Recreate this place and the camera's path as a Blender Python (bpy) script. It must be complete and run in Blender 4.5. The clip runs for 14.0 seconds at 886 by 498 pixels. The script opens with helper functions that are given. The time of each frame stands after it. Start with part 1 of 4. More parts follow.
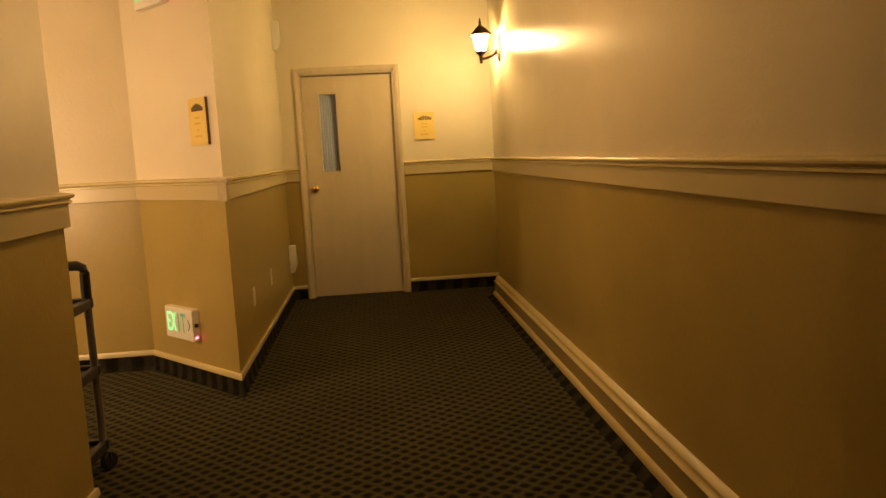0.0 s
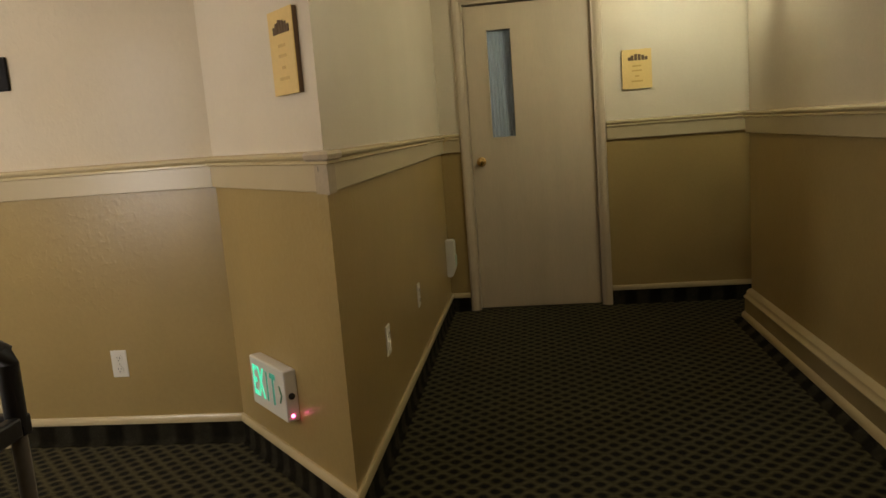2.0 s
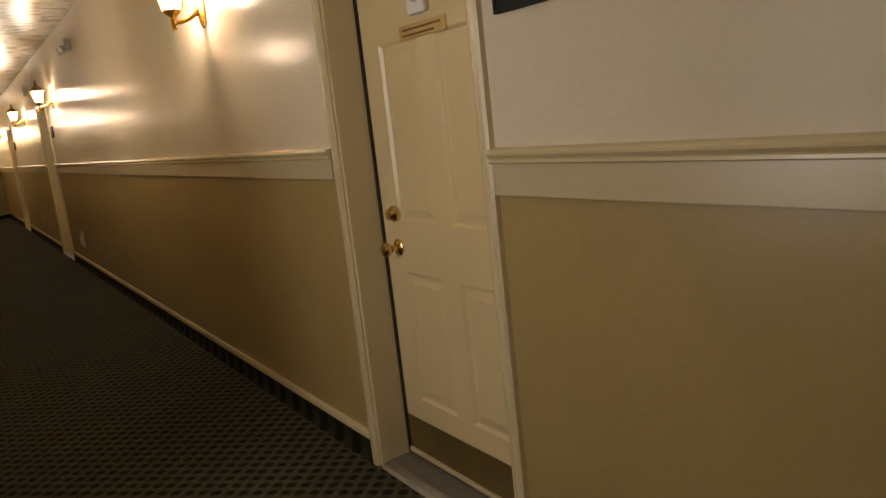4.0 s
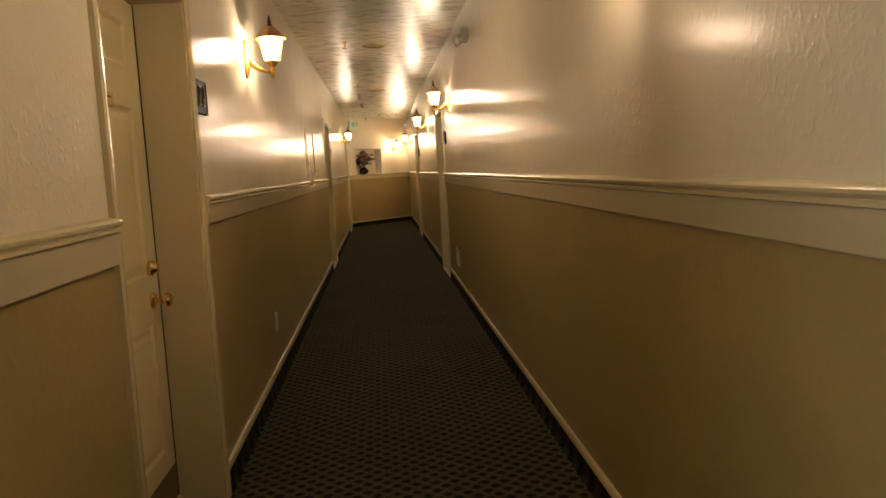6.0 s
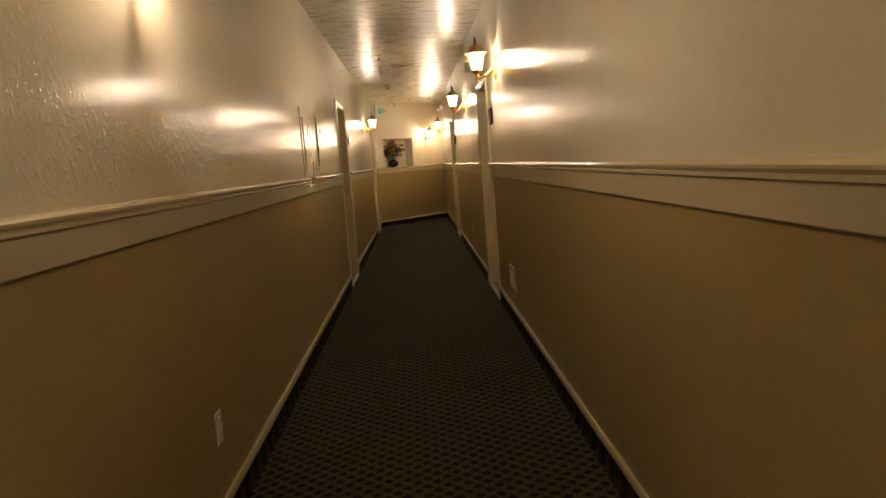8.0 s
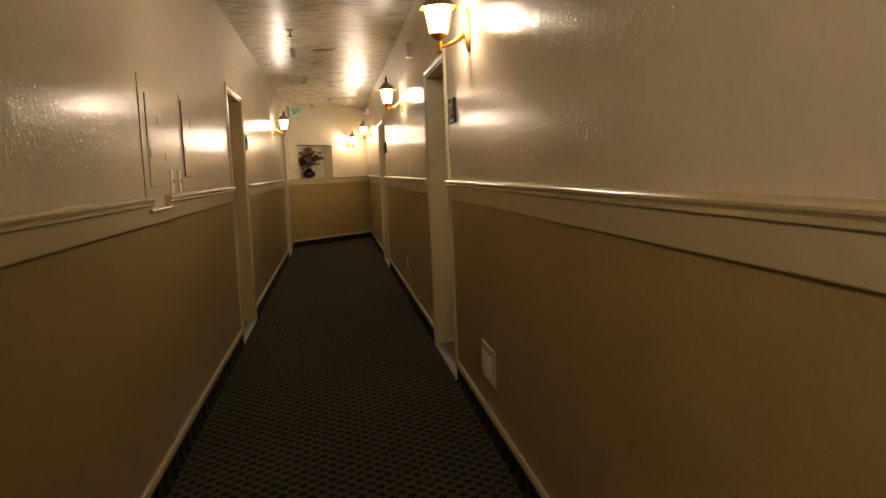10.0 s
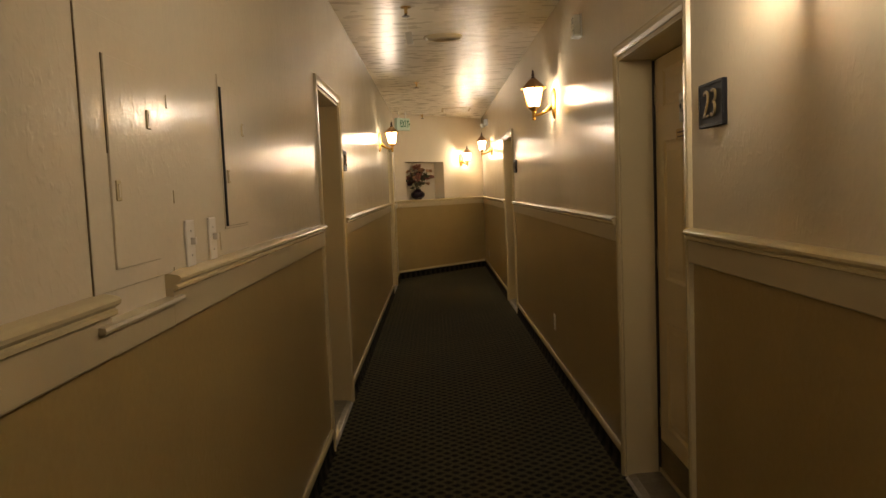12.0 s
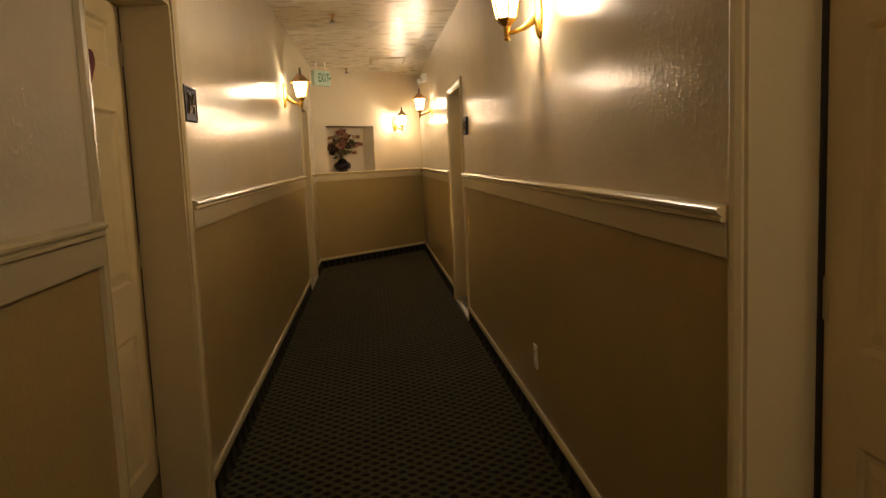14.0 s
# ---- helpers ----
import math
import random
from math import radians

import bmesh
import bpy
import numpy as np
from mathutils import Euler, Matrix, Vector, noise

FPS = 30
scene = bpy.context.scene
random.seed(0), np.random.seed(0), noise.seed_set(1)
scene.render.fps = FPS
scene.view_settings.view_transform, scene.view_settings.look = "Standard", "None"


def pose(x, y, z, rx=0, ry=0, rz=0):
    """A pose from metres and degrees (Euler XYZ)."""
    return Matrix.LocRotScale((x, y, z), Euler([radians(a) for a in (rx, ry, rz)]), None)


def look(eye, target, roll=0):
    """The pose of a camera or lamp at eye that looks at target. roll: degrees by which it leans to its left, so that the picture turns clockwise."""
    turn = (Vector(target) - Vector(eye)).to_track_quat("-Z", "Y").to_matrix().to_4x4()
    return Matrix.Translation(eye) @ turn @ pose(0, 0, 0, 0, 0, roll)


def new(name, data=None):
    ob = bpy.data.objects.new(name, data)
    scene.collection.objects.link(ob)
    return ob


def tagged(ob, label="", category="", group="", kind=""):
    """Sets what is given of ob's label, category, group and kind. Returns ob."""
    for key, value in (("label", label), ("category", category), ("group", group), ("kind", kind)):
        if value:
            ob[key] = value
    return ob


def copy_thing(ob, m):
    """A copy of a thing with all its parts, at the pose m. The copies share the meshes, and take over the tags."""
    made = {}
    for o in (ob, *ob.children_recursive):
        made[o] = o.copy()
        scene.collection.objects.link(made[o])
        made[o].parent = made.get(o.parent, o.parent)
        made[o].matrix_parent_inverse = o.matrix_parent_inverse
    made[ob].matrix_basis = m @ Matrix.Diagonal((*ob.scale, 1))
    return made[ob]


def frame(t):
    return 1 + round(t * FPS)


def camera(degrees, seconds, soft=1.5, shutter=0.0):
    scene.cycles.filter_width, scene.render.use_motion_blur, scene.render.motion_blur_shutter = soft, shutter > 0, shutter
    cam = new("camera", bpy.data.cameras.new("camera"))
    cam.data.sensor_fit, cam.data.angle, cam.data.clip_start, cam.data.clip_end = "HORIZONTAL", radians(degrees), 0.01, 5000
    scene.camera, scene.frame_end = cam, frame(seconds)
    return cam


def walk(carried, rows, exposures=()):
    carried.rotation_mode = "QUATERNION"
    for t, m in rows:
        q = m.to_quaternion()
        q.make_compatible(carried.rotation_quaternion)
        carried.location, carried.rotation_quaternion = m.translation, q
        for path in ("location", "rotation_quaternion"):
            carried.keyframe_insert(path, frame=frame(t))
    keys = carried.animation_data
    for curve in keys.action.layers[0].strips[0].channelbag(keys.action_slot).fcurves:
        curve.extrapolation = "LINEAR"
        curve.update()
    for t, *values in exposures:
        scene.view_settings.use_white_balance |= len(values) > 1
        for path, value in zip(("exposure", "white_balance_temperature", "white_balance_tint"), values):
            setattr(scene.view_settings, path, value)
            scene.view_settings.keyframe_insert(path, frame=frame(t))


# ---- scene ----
cam = camera(60.7, 14.0)
PATH = [
    (0, (0.054, 1.163, 1.283), (0.226, 3.14, 1.033), -3.1),
    (0.5, (-0.009, 1.673, 1.319), (0.114, 3.663, 1.168), -3.1),
    (1, (-0.059, 2.153, 1.309), (-0.028, 4.14, 1.089), -4.2),
    (1.5, (-0.075, 2.654, 1.268), (-0.171, 4.63, 0.974), -5.3),
    (2, (-0.129, 3.133, 1.254), (-0.381, 5.093, 0.944), -4.4),
    (2.5, (-0.21, 3.616, 1.252), (-0.712, 5.52, 0.901), -4.1),
    (3, (-0.397, 4.105, 1.281), (-1.159, 5.918, 0.913), -3.6),
    (3.5, (-0.609, 4.561, 1.283), (-1.834, 6.102, 0.93), -4.8),
    (4, (-0.916, 4.876, 1.32), (-2.577, 5.935, 0.972), -6.4),
    (4.2, (-1.076, 4.968, 1.277), (-2.819, 5.89, 0.939), -6.1),
    (6.3, (-3.039, 5.334, 1.304), (-5.024, 5.468, 1.095), -3.1),
    (6.5, (-3.24, 5.34, 1.281), (-5.222, 5.488, 1.062), -3.0),
    (7, (-3.747, 5.387, 1.286), (-5.732, 5.504, 1.071), -3.5),
    (7.2, (-3.957, 5.405, 1.278), (-5.943, 5.494, 1.065), -3.8),
    (9.3, (-6.248, 5.402, 1.303), (-8.233, 5.456, 1.061), -4.9),
    (9.5, (-6.452, 5.418, 1.301), (-8.434, 5.52, 1.056), -4.7),
    (10, (-7.027, 5.395, 1.308), (-8.997, 5.67, 1.097), -2.5),
    (10.5, (-7.517, 5.359, 1.351), (-9.495, 5.61, 1.204), -1.0),
    (11, (-8.013, 5.294, 1.384), (-10.001, 5.447, 1.225), -0.7),
    (11.5, (-8.476, 5.232, 1.402), (-10.469, 5.273, 1.244), -1.6),
    (12, (-9.006, 5.225, 1.41), (-10.999, 5.241, 1.25), -2.3),
    (12.5, (-9.517, 5.217, 1.401), (-11.509, 5.283, 1.234), -2.3),
    (13, (-10.03, 5.297, 1.388), (-12.019, 5.383, 1.198), -2.6),
    (13.5, (-10.536, 5.309, 1.374), (-12.52, 5.436, 1.149), -2.8),
    (14, (-11.028, 5.325, 1.366), (-13.006, 5.504, 1.128), -2.4),
]
EXPOSURES = [
    (0.0, 2.42, 25000, 32), (0.5, 1.76, 13200, 20), (1.0, 1.54, 9400, 18), (1.5, 1.6, 7600, 15), (2.0, 1.91, 6750, 14),
    (2.5, 1.95, 6350, 12), (3.0, 2.0, 6750, 13), (3.5, 1.78, 6850, 14), (3.8, 1.44, 6850, 16), (4.2, 1.12, 6850, 16),
    (6.4, 1.22, 7100, 16), (7.0, 1.22, 6850, 15), (9.3, 0.97, 6750, 15), (10.0, 1.04, 6650, 15), (10.5, 1.16, 6350, 14),
    (11.0, 0.84, 6950, 16), (11.5, 0.95, 6750, 15), (12.0, 0.89, 6650, 14), (12.5, 0.8, 6950, 15), (13.0, 1.07, 7100, 15),
    (13.5, 0.95, 7400, 16), (14.0, 0.95, 7300, 16),
]
walk(cam, [(t, look(eye, target, roll)) for t, eye, target, roll in PATH], EXPOSURES)

# ---- world: a closed interior, almost no light from outside ----
world = bpy.data.worlds.new("world")
scene.world = world
world.use_nodes = True
world.node_tree.nodes["Background"].inputs[0].default_value = (0.05, 0.05, 0.06, 1)
world.node_tree.nodes["Background"].inputs[1].default_value = 0.05
LAMP_WATTS = 7.9
LAMP_COLOUR = (1.0, 0.83, 0.615)
GLASS_GLOW = 6.5


# ---- materials ----
def material(name, colour, rough=0.5, metal=0.0, spec=0.5, var=0.1, var_scale=3.0, grain=0.05, grain_scale=60.0,
             bump=0.0, bump_scale=40.0, bump2=0.0, bump2_scale=8.0, knock=0.0, knock_scale=14.0, rough_var=0.03, rough_scale=0.0, stretch=(1, 1, 1), coat=0.0):
    """A painted, plastic or metal surface: colour varied at two scales, roughness varied, relief at two scales."""
    m = bpy.data.materials.new(name)
    m.use_nodes = True
    nt = m.node_tree
    b = nt.nodes["Principled BSDF"]
    b.inputs["Metallic"].default_value = metal
    b.inputs["Specular IOR Level"].default_value = spec
    b.inputs["Coat Weight"].default_value = coat
    geo = nt.nodes.new("ShaderNodeNewGeometry")
    mp = nt.nodes.new("ShaderNodeMapping")
    mp.inputs["Scale"].default_value = stretch
    nt.links.new(geo.outputs["Position"], mp.inputs["Vector"])

    def tex(scale, detail=4.0, dist=0.0):
        n = nt.nodes.new("ShaderNodeTexNoise")
        n.inputs["Scale"].default_value = scale
        n.inputs["Detail"].default_value = detail
        n.inputs["Distortion"].default_value = dist
        nt.links.new(mp.outputs[0], n.inputs["Vector"])
        return n.outputs["Fac"]

    def ranged(sock, lo, hi, a=0.2, c=0.8):
        r = nt.nodes.new("ShaderNodeMapRange")
        r.interpolation_type = "SMOOTHSTEP"
        r.inputs["From Min"].default_value, r.inputs["From Max"].default_value = a, c
        r.inputs["To Min"].default_value, r.inputs["To Max"].default_value = lo, hi
        nt.links.new(sock, r.inputs["Value"])
        return r.outputs[0]

    big, fine = tex(var_scale), tex(grain_scale, 2.0)
    mul = nt.nodes.new("ShaderNodeMath")
    mul.operation = "MULTIPLY"
    nt.links.new(ranged(big, 1 - var, 1 + var), mul.inputs[0])
    nt.links.new(ranged(fine, 1 - grain, 1 + grain), mul.inputs[1])
    vm = nt.nodes.new("ShaderNodeVectorMath")
    vm.operation = "SCALE"
    vm.inputs[0].default_value = colour
    nt.links.new(mul.outputs[0], vm.inputs["Scale"])
    nt.links.new(vm.outputs[0], b.inputs["Base Color"])
    b.inputs["Roughness"].default_value = rough
    if rough_var:
        nt.links.new(ranged(tex(rough_scale or var_scale * 1.7, 1.0), rough - rough_var, rough + rough_var, 0.3, 0.7), b.inputs["Roughness"])
    last = None
    if knock:  # flattened ridges of a trowelled plaster coat
        n = nt.nodes.new("ShaderNodeBump")
        n.inputs["Distance"].default_value = knock
        patch = nt.nodes.new("ShaderNodeMath")
        patch.operation = "MULTIPLY"
        nt.links.new(ranged(tex(knock_scale, 1.0, 0.5), 0.0, 1.0, 0.45, 0.8), patch.inputs[0])
        nt.links.new(ranged(tex(1.6, 1.0), 0.5, 1.0, 0.42, 0.64), patch.inputs[1])
        nt.links.new(patch.outputs[0], n.inputs["Height"])
        last = n.outputs[0]
    for amount, scale, detail, dist in ((bump2, bump2_scale, 1.0, 0.0), (bump, bump_scale, 2.0, 0.3)):
        if amount:
            n = nt.nodes.new("ShaderNodeBump")
            n.inputs["Strength"].default_value = 1.0
            n.inputs["Distance"].default_value = amount
            nt.links.new(tex(scale, detail, dist), n.inputs["Height"])
            if last:
                nt.links.new(last, n.inputs["Normal"])
            last = n.outputs[0]
    if last:
        nt.links.new(last, b.inputs["Normal"])
    return m


def glowing(name, colour, strength):
    m = bpy.data.materials.new(name)
    m.use_nodes = True
    b = m.node_tree.nodes["Principled BSDF"]
    b.inputs["Base Color"].default_value = (*colour, 1)
    b.inputs["Roughness"].default_value = 0.4
    b.inputs["Emission Color"].default_value = (*colour, 1)
    b.inputs["Emission Strength"].default_value = strength
    return m


def carpet_material():
    """Cut-pile carpet: near-black squares between crossed olive threads, laid on the diagonal."""
    m = bpy.data.materials.new("carpet")
    m.use_nodes = True
    nt = m.node_tree
    b = nt.nodes["Principled BSDF"]
    b.inputs["Roughness"].default_value = 0.95
    b.inputs["Specular IOR Level"].default_value = 0.06
    b.inputs["Sheen Weight"].default_value, b.inputs["Sheen Roughness"].default_value = 0.045, 0.45
    b.inputs["Sheen Tint"].default_value = (0.75, 0.7, 0.5, 1)
    geo = nt.nodes.new("ShaderNodeNewGeometry")
    warp = nt.nodes.new("ShaderNodeTexNoise")
    warp.inputs["Scale"].default_value = 35.0
    nt.links.new(geo.outputs["Position"], warp.inputs["Vector"])
    off = nt.nodes.new("ShaderNodeVectorMath")
    off.operation = "MULTIPLY_ADD"
    off.inputs[1].default_value = (0.012, 0.012, 0.0)
    nt.links.new(warp.outputs["Color"], off.inputs[0])
    nt.links.new(geo.outputs["Position"], off.inputs[2])
    mp = nt.nodes.new("ShaderNodeMapping")
    mp.inputs["Rotation"].default_value = (0, 0, radians(CARPET_TURN))
    nt.links.new(off.outputs[0], mp.inputs["Vector"])
    sep = nt.nodes.new("ShaderNodeSeparateXYZ")
    nt.links.new(mp.outputs[0], sep.inputs[0])

    def math(op, a, c=None, v=None):
        n = nt.nodes.new("ShaderNodeMath")
        n.operation = op
        nt.links.new(a, n.inputs[0])
        if c is not None:
            nt.links.new(c, n.inputs[1])
        if v is not None:
            n.inputs[1].default_value = v
        return n.outputs[0]

    def wave(sock, pitch):
        return math("ABSOLUTE", math("SINE", math("MULTIPLY", sock, v=3.14159 / pitch)))

    cell = math("MULTIPLY", wave(sep.outputs["X"], CARPET_PITCH), wave(sep.outputs["Y"], CARPET_PITCH))
    ramp = nt.nodes.new("ShaderNodeValToRGB")
    ramp.color_ramp.elements[0].position, ramp.color_ramp.elements[0].color = 0.13, (0.066, 0.058, 0.029, 1)
    ramp.color_ramp.elements[1].position, ramp.color_ramp.elements[1].color = 0.78, (0.0042, 0.0048, 0.0068, 1)
    nt.links.new(cell, ramp.inputs[0])
    fleck = nt.nodes.new("ShaderNodeTexNoise")
    fleck.inputs["Scale"].default_value = 220.0
    nt.links.new(geo.outputs["Position"], fleck.inputs["Vector"])
    blot = nt.nodes.new("ShaderNodeTexNoise")
    blot.inputs["Scale"].default_value = 1.7
    nt.links.new(geo.outputs["Position"], blot.inputs["Vector"])
    strands = []
    for turn in (0, 90):
        tm = nt.nodes.new("ShaderNodeMapping")
        tm.inputs["Rotation"].default_value = (0, 0, radians(CARPET_TURN + turn))
        tm.inputs["Scale"].default_value = (14.0, 110.0, 1.0)
        nt.links.new(geo.outputs["Position"], tm.inputs["Vector"])
        tn = nt.nodes.new("ShaderNodeTexNoise")
        tn.inputs["Scale"].default_value = 1.0
        nt.links.new(tm.outputs[0], tn.inputs["Vector"])
        strands.append(tn.outputs["Fac"])
    thread = math("MULTIPLY", math("ADD", *strands), v=1.5)
    vary = math("MULTIPLY", thread, math("ADD", math("MULTIPLY", fleck.outputs["Fac"], v=1.0), math("MULTIPLY", blot.outputs["Fac"], v=0.35)))
    sc = nt.nodes.new("ShaderNodeVectorMath")
    sc.operation = "SCALE"
    nt.links.new(ramp.outputs[0], sc.inputs[0])
    nt.links.new(vary, sc.inputs["Scale"])
    nt.links.new(sc.outputs[0], b.inputs["Base Color"])
    bmp = nt.nodes.new("ShaderNodeBump")
    bmp.inputs["Distance"].default_value = 0.004
    nt.links.new(fleck.outputs["Fac"], bmp.inputs["Height"])
    nt.links.new(bmp.outputs[0], b.inputs["Normal"])
    return m


def cove_material():
    """The same carpet turned up the wall: dark squares in a row on a slightly paler ground."""
    m = material("carpet_cove", (0.027, 0.024, 0.016), 0.95, spec=0.06, var=0.25, var_scale=20, grain=0.4, grain_scale=220, bump=0.002, bump_scale=200)
    nt = m.node_tree
    b = nt.nodes["Principled BSDF"]
    base = b.inputs["Base Color"].links[0].from_socket
    geo = nt.nodes.new("ShaderNodeNewGeometry")
    along = nt.nodes.new("ShaderNodeVectorMath")
    along.operation = "DOT_PRODUCT"
    along.inputs[1].default_value = (39.0, -39.0, 0.0)
    nt.links.new(geo.outputs["Position"], along.inputs[0])
    wave = nt.nodes.new("ShaderNodeMath")
    wave.operation = "SINE"
    nt.links.new(along.outputs["Value"], wave.inputs[0])
    rng_ = nt.nodes.new("ShaderNodeMapRange")
    rng_.interpolation_type = "SMOOTHSTEP"
    for k, v in enumerate((-0.6, 0.6, 0.35, 1.0)):
        rng_.inputs[k + 1].default_value = v
    nt.links.new(wave.outputs[0], rng_.inputs[0])
    sc = nt.nodes.new("ShaderNodeVectorMath")
    sc.operation = "SCALE"
    nt.links.new(base, sc.inputs[0])
    nt.links.new(rng_.outputs[0], sc.inputs["Scale"])
    nt.links.new(sc.outputs[0], b.inputs["Base Color"])
    return m


CARPET_TURN, CARPET_PITCH = 45.0, 0.057
M_UPPER = material("cream_wall_paint", (0.64, 0.56, 0.42), 0.15, spec=0.05, var=0.03, grain=0.015, bump=0.0003, bump_scale=75, bump2=0.001, bump2_scale=11, knock=0.0006, knock_scale=54, rough_var=0.012, rough_scale=9, stretch=(1, 1, 0.7))
M_SMOOTH = material("cream_smooth_wall_paint", (0.62, 0.545, 0.42), 0.22, spec=0.12, var=0.03, grain=0.015, bump=0.0002, bump_scale=70, bump2=0.0008, bump2_scale=10, knock=0.0003, knock_scale=34, rough_var=0.015, rough_scale=7)
M_EGGSHELL = material("cream_eggshell_paint", (0.64, 0.57, 0.45), 0.45, var=0.03, grain=0.015, bump=0.0001, bump_scale=60, bump2=0.0006, bump2_scale=5, knock=0.0003, knock_scale=36, rough_var=0)
M_LOWER = material("tan_wall_paint", (0.366, 0.266, 0.106), 0.32, var=0.05, grain=0.03, bump=0.00015, bump_scale=60, bump2=0.0008, bump2_scale=7, knock=0.0004, knock_scale=34, rough_var=0)
M_TRIM = material("cream_gloss_trim", (0.58, 0.48, 0.285), 0.26, var=0.025, var_scale=2, grain=0.01, rough_var=0)
M_BOARD = material("cream_rail_board", (0.51, 0.425, 0.265), 0.3, var=0.03, var_scale=2, grain=0.01, bump2=0.0004, bump2_scale=9, rough_var=0)
M_BASE = material("dull_tan_base_paint", (0.28, 0.212, 0.1), 0.45, var=0.06, var_scale=5, grain=0.03, rough_var=0)
M_BASECAP = material("cream_base_moulding", (0.46, 0.365, 0.2), 0.4, var=0.05, var_scale=4, grain=0.02, rough_var=0)
M_CEIL = material("cream_ceiling_paint", (0.605, 0.545, 0.415), 0.3, spec=0.14, var=0.05, grain=0.02, rough_scale=7, bump=0.0005, bump_scale=6, bump2=0.011, bump2_scale=1.7, stretch=(1.9, 0.8, 1), rough_var=0.05)
M_FLATCEIL = material("flat_ceiling_paint", (0.6, 0.55, 0.43), 0.7, var=0.05, grain=0.02, bump=0.001, bump_scale=60)
M_CARPET = carpet_material()
M_DOOR = material("cream_door_paint", (0.675, 0.54, 0.295), 0.28, var=0.04, grain=0.02, bump=0.00015, bump_scale=60, rough_var=0)
M_ENDDOOR = material("taupe_door_paint", (0.55, 0.46, 0.34), 0.5, var=0.05, grain=0.03, bump=0.0004, bump_scale=70, stretch=(3, 3, 0.3))
M_BROWN = material("brown_kick_plate", (0.115, 0.075, 0.02), 0.4, var=0.15, var_scale=7, grain=0.1)
# brown for the panel's painted edge shadow and its door seam
M_SEAM = material("brown_seam_shade", (0.17, 0.125, 0.06), 0.6, var=0.25, var_scale=30)
M_COVE = cove_material()
M_STEEL = material("dull_aluminium", (0.3, 0.28, 0.24), 0.45, metal=0.7, var=0.12, var_scale=14, grain=0.1)
M_BRASS = material("polished_brass", (0.72, 0.5, 0.2), 0.18, metal=1.0, var=0.1, var_scale=30)
M_GOLD = material("gold_lacquered_metal", (0.62, 0.36, 0.07), 0.34, metal=0.85, var=0.2, var_scale=25, grain=0.1)
M_BRONZE = material("dark_bronze_metal", (0.07, 0.04, 0.03), 0.4, metal=0.6, var=0.2, var_scale=25)
M_PLASTIC = material("white_plastic", (0.72, 0.7, 0.64), 0.4, var=0.03, grain=0.01)
M_PLATE = material("overpainted_plate", (0.68, 0.62, 0.53), 0.35, var=0.04, grain=0.02, bump=0.0002, bump_scale=60)
M_IVORY = material("ivory_plastic", (0.55, 0.52, 0.42), 0.4, var=0.04, grain=0.02)
M_GREYP = material("grey_plastic", (0.42, 0.41, 0.38), 0.45, var=0.06, grain=0.04)
M_BLACK = material("black_plastic", (0.012, 0.012, 0.014), 0.45, var=0.2, grain=0.1)
M_TUBE = material("grey_metal_tube", (0.2, 0.19, 0.17), 0.45, metal=0.5, var=0.12)
M_PLAQUE = material("dark_plaque", (0.008, 0.008, 0.01), 0.5, spec=0.15, var=0.2, var_scale=20)
M_DIGIT = material("aged_gold_digits", (0.17, 0.115, 0.04), 0.5, metal=0.2, var=0.25, var_scale=60)
M_PAPER = material("yellow_paper", (0.75, 0.55, 0.22), 0.7, var=0.04, grain=0.03)
M_INK = material("brown_ink", (0.12, 0.07, 0.03), 0.7)
M_TAG = material("gold_label", (0.58, 0.38, 0.12), 0.4, metal=0.3, var=0.08)
M_GREEN = glowing("green_exit_letters", (0.04, 0.6, 0.36), 0.3)
M_FADED = glowing("faint_green_letters", (0.012, 0.15, 0.1), 0.3)
M_DIMGREEN = material("unlit_green_letters", (0.03, 0.2, 0.1), 0.5)
M_PINK = glowing("red_indicator_lamp", (1.0, 0.1, 0.3), 3.5)
M_DARK = material("black_gap", (0.006, 0.005, 0.004), 0.8)
M_SEAL = material("dark_rubber_seal", (0.02, 0.014, 0.008), 0.6)
M_VASE = material("dark_glazed_vase", (0.022, 0.012, 0.016), 0.15, var=0.2, var_scale=20)
M_GLASSDARK = material("blue_curtain", (0.36, 0.43, 0.5), 0.8, var=0.2, var_scale=14, grain=0.1, stretch=(6, 6, 0.4))
M_PALEGREEN = material("pale_green_plastic", (0.5, 0.66, 0.55), 0.35, var=0.05)
M_TANBLOCK = material("tan_corner_piece", (0.44, 0.36, 0.25), 0.5, var=0.08, var_scale=20)
M_GLOW = glowing("lit_lantern_glass", (1.0, 0.94, 0.82), GLASS_GLOW)
M_GLOW.node_tree.nodes["Principled BSDF"].inputs["Alpha"].default_value = 0.7
M_BULB = glowing("lit_bulb", (1.0, 0.9, 0.7), 14.0)


# ---- mesh helpers ----
def bm_box(bm, x0, y0, z0, x1, y1, z1, bevel=0.0):
    vs = [bm.verts.new((x, y, z)) for x in (x0, x1) for y in (y0, y1) for z in (z0, z1)]
    fs = [bm.faces.new([vs[i] for i in q]) for q in ((0, 1, 3, 2), (4, 6, 7, 5), (0, 4, 5, 1), (2, 3, 7, 6), (0, 2, 6, 4), (1, 5, 7, 3))]
    if bevel:
        es = list({e for f in fs for e in f.edges})
        bmesh.ops.bevel(bm, geom=es, offset=bevel, segments=2, affect="EDGES", profile=0.5)
    return bm


def box(x0, y0, z0, x1, y1, z1, bevel=0.0):
    return bm_box(bmesh.new(), min(x0, x1), min(y0, y1), min(z0, z1), max(x0, x1), max(y0, y1), max(z0, z1), bevel)


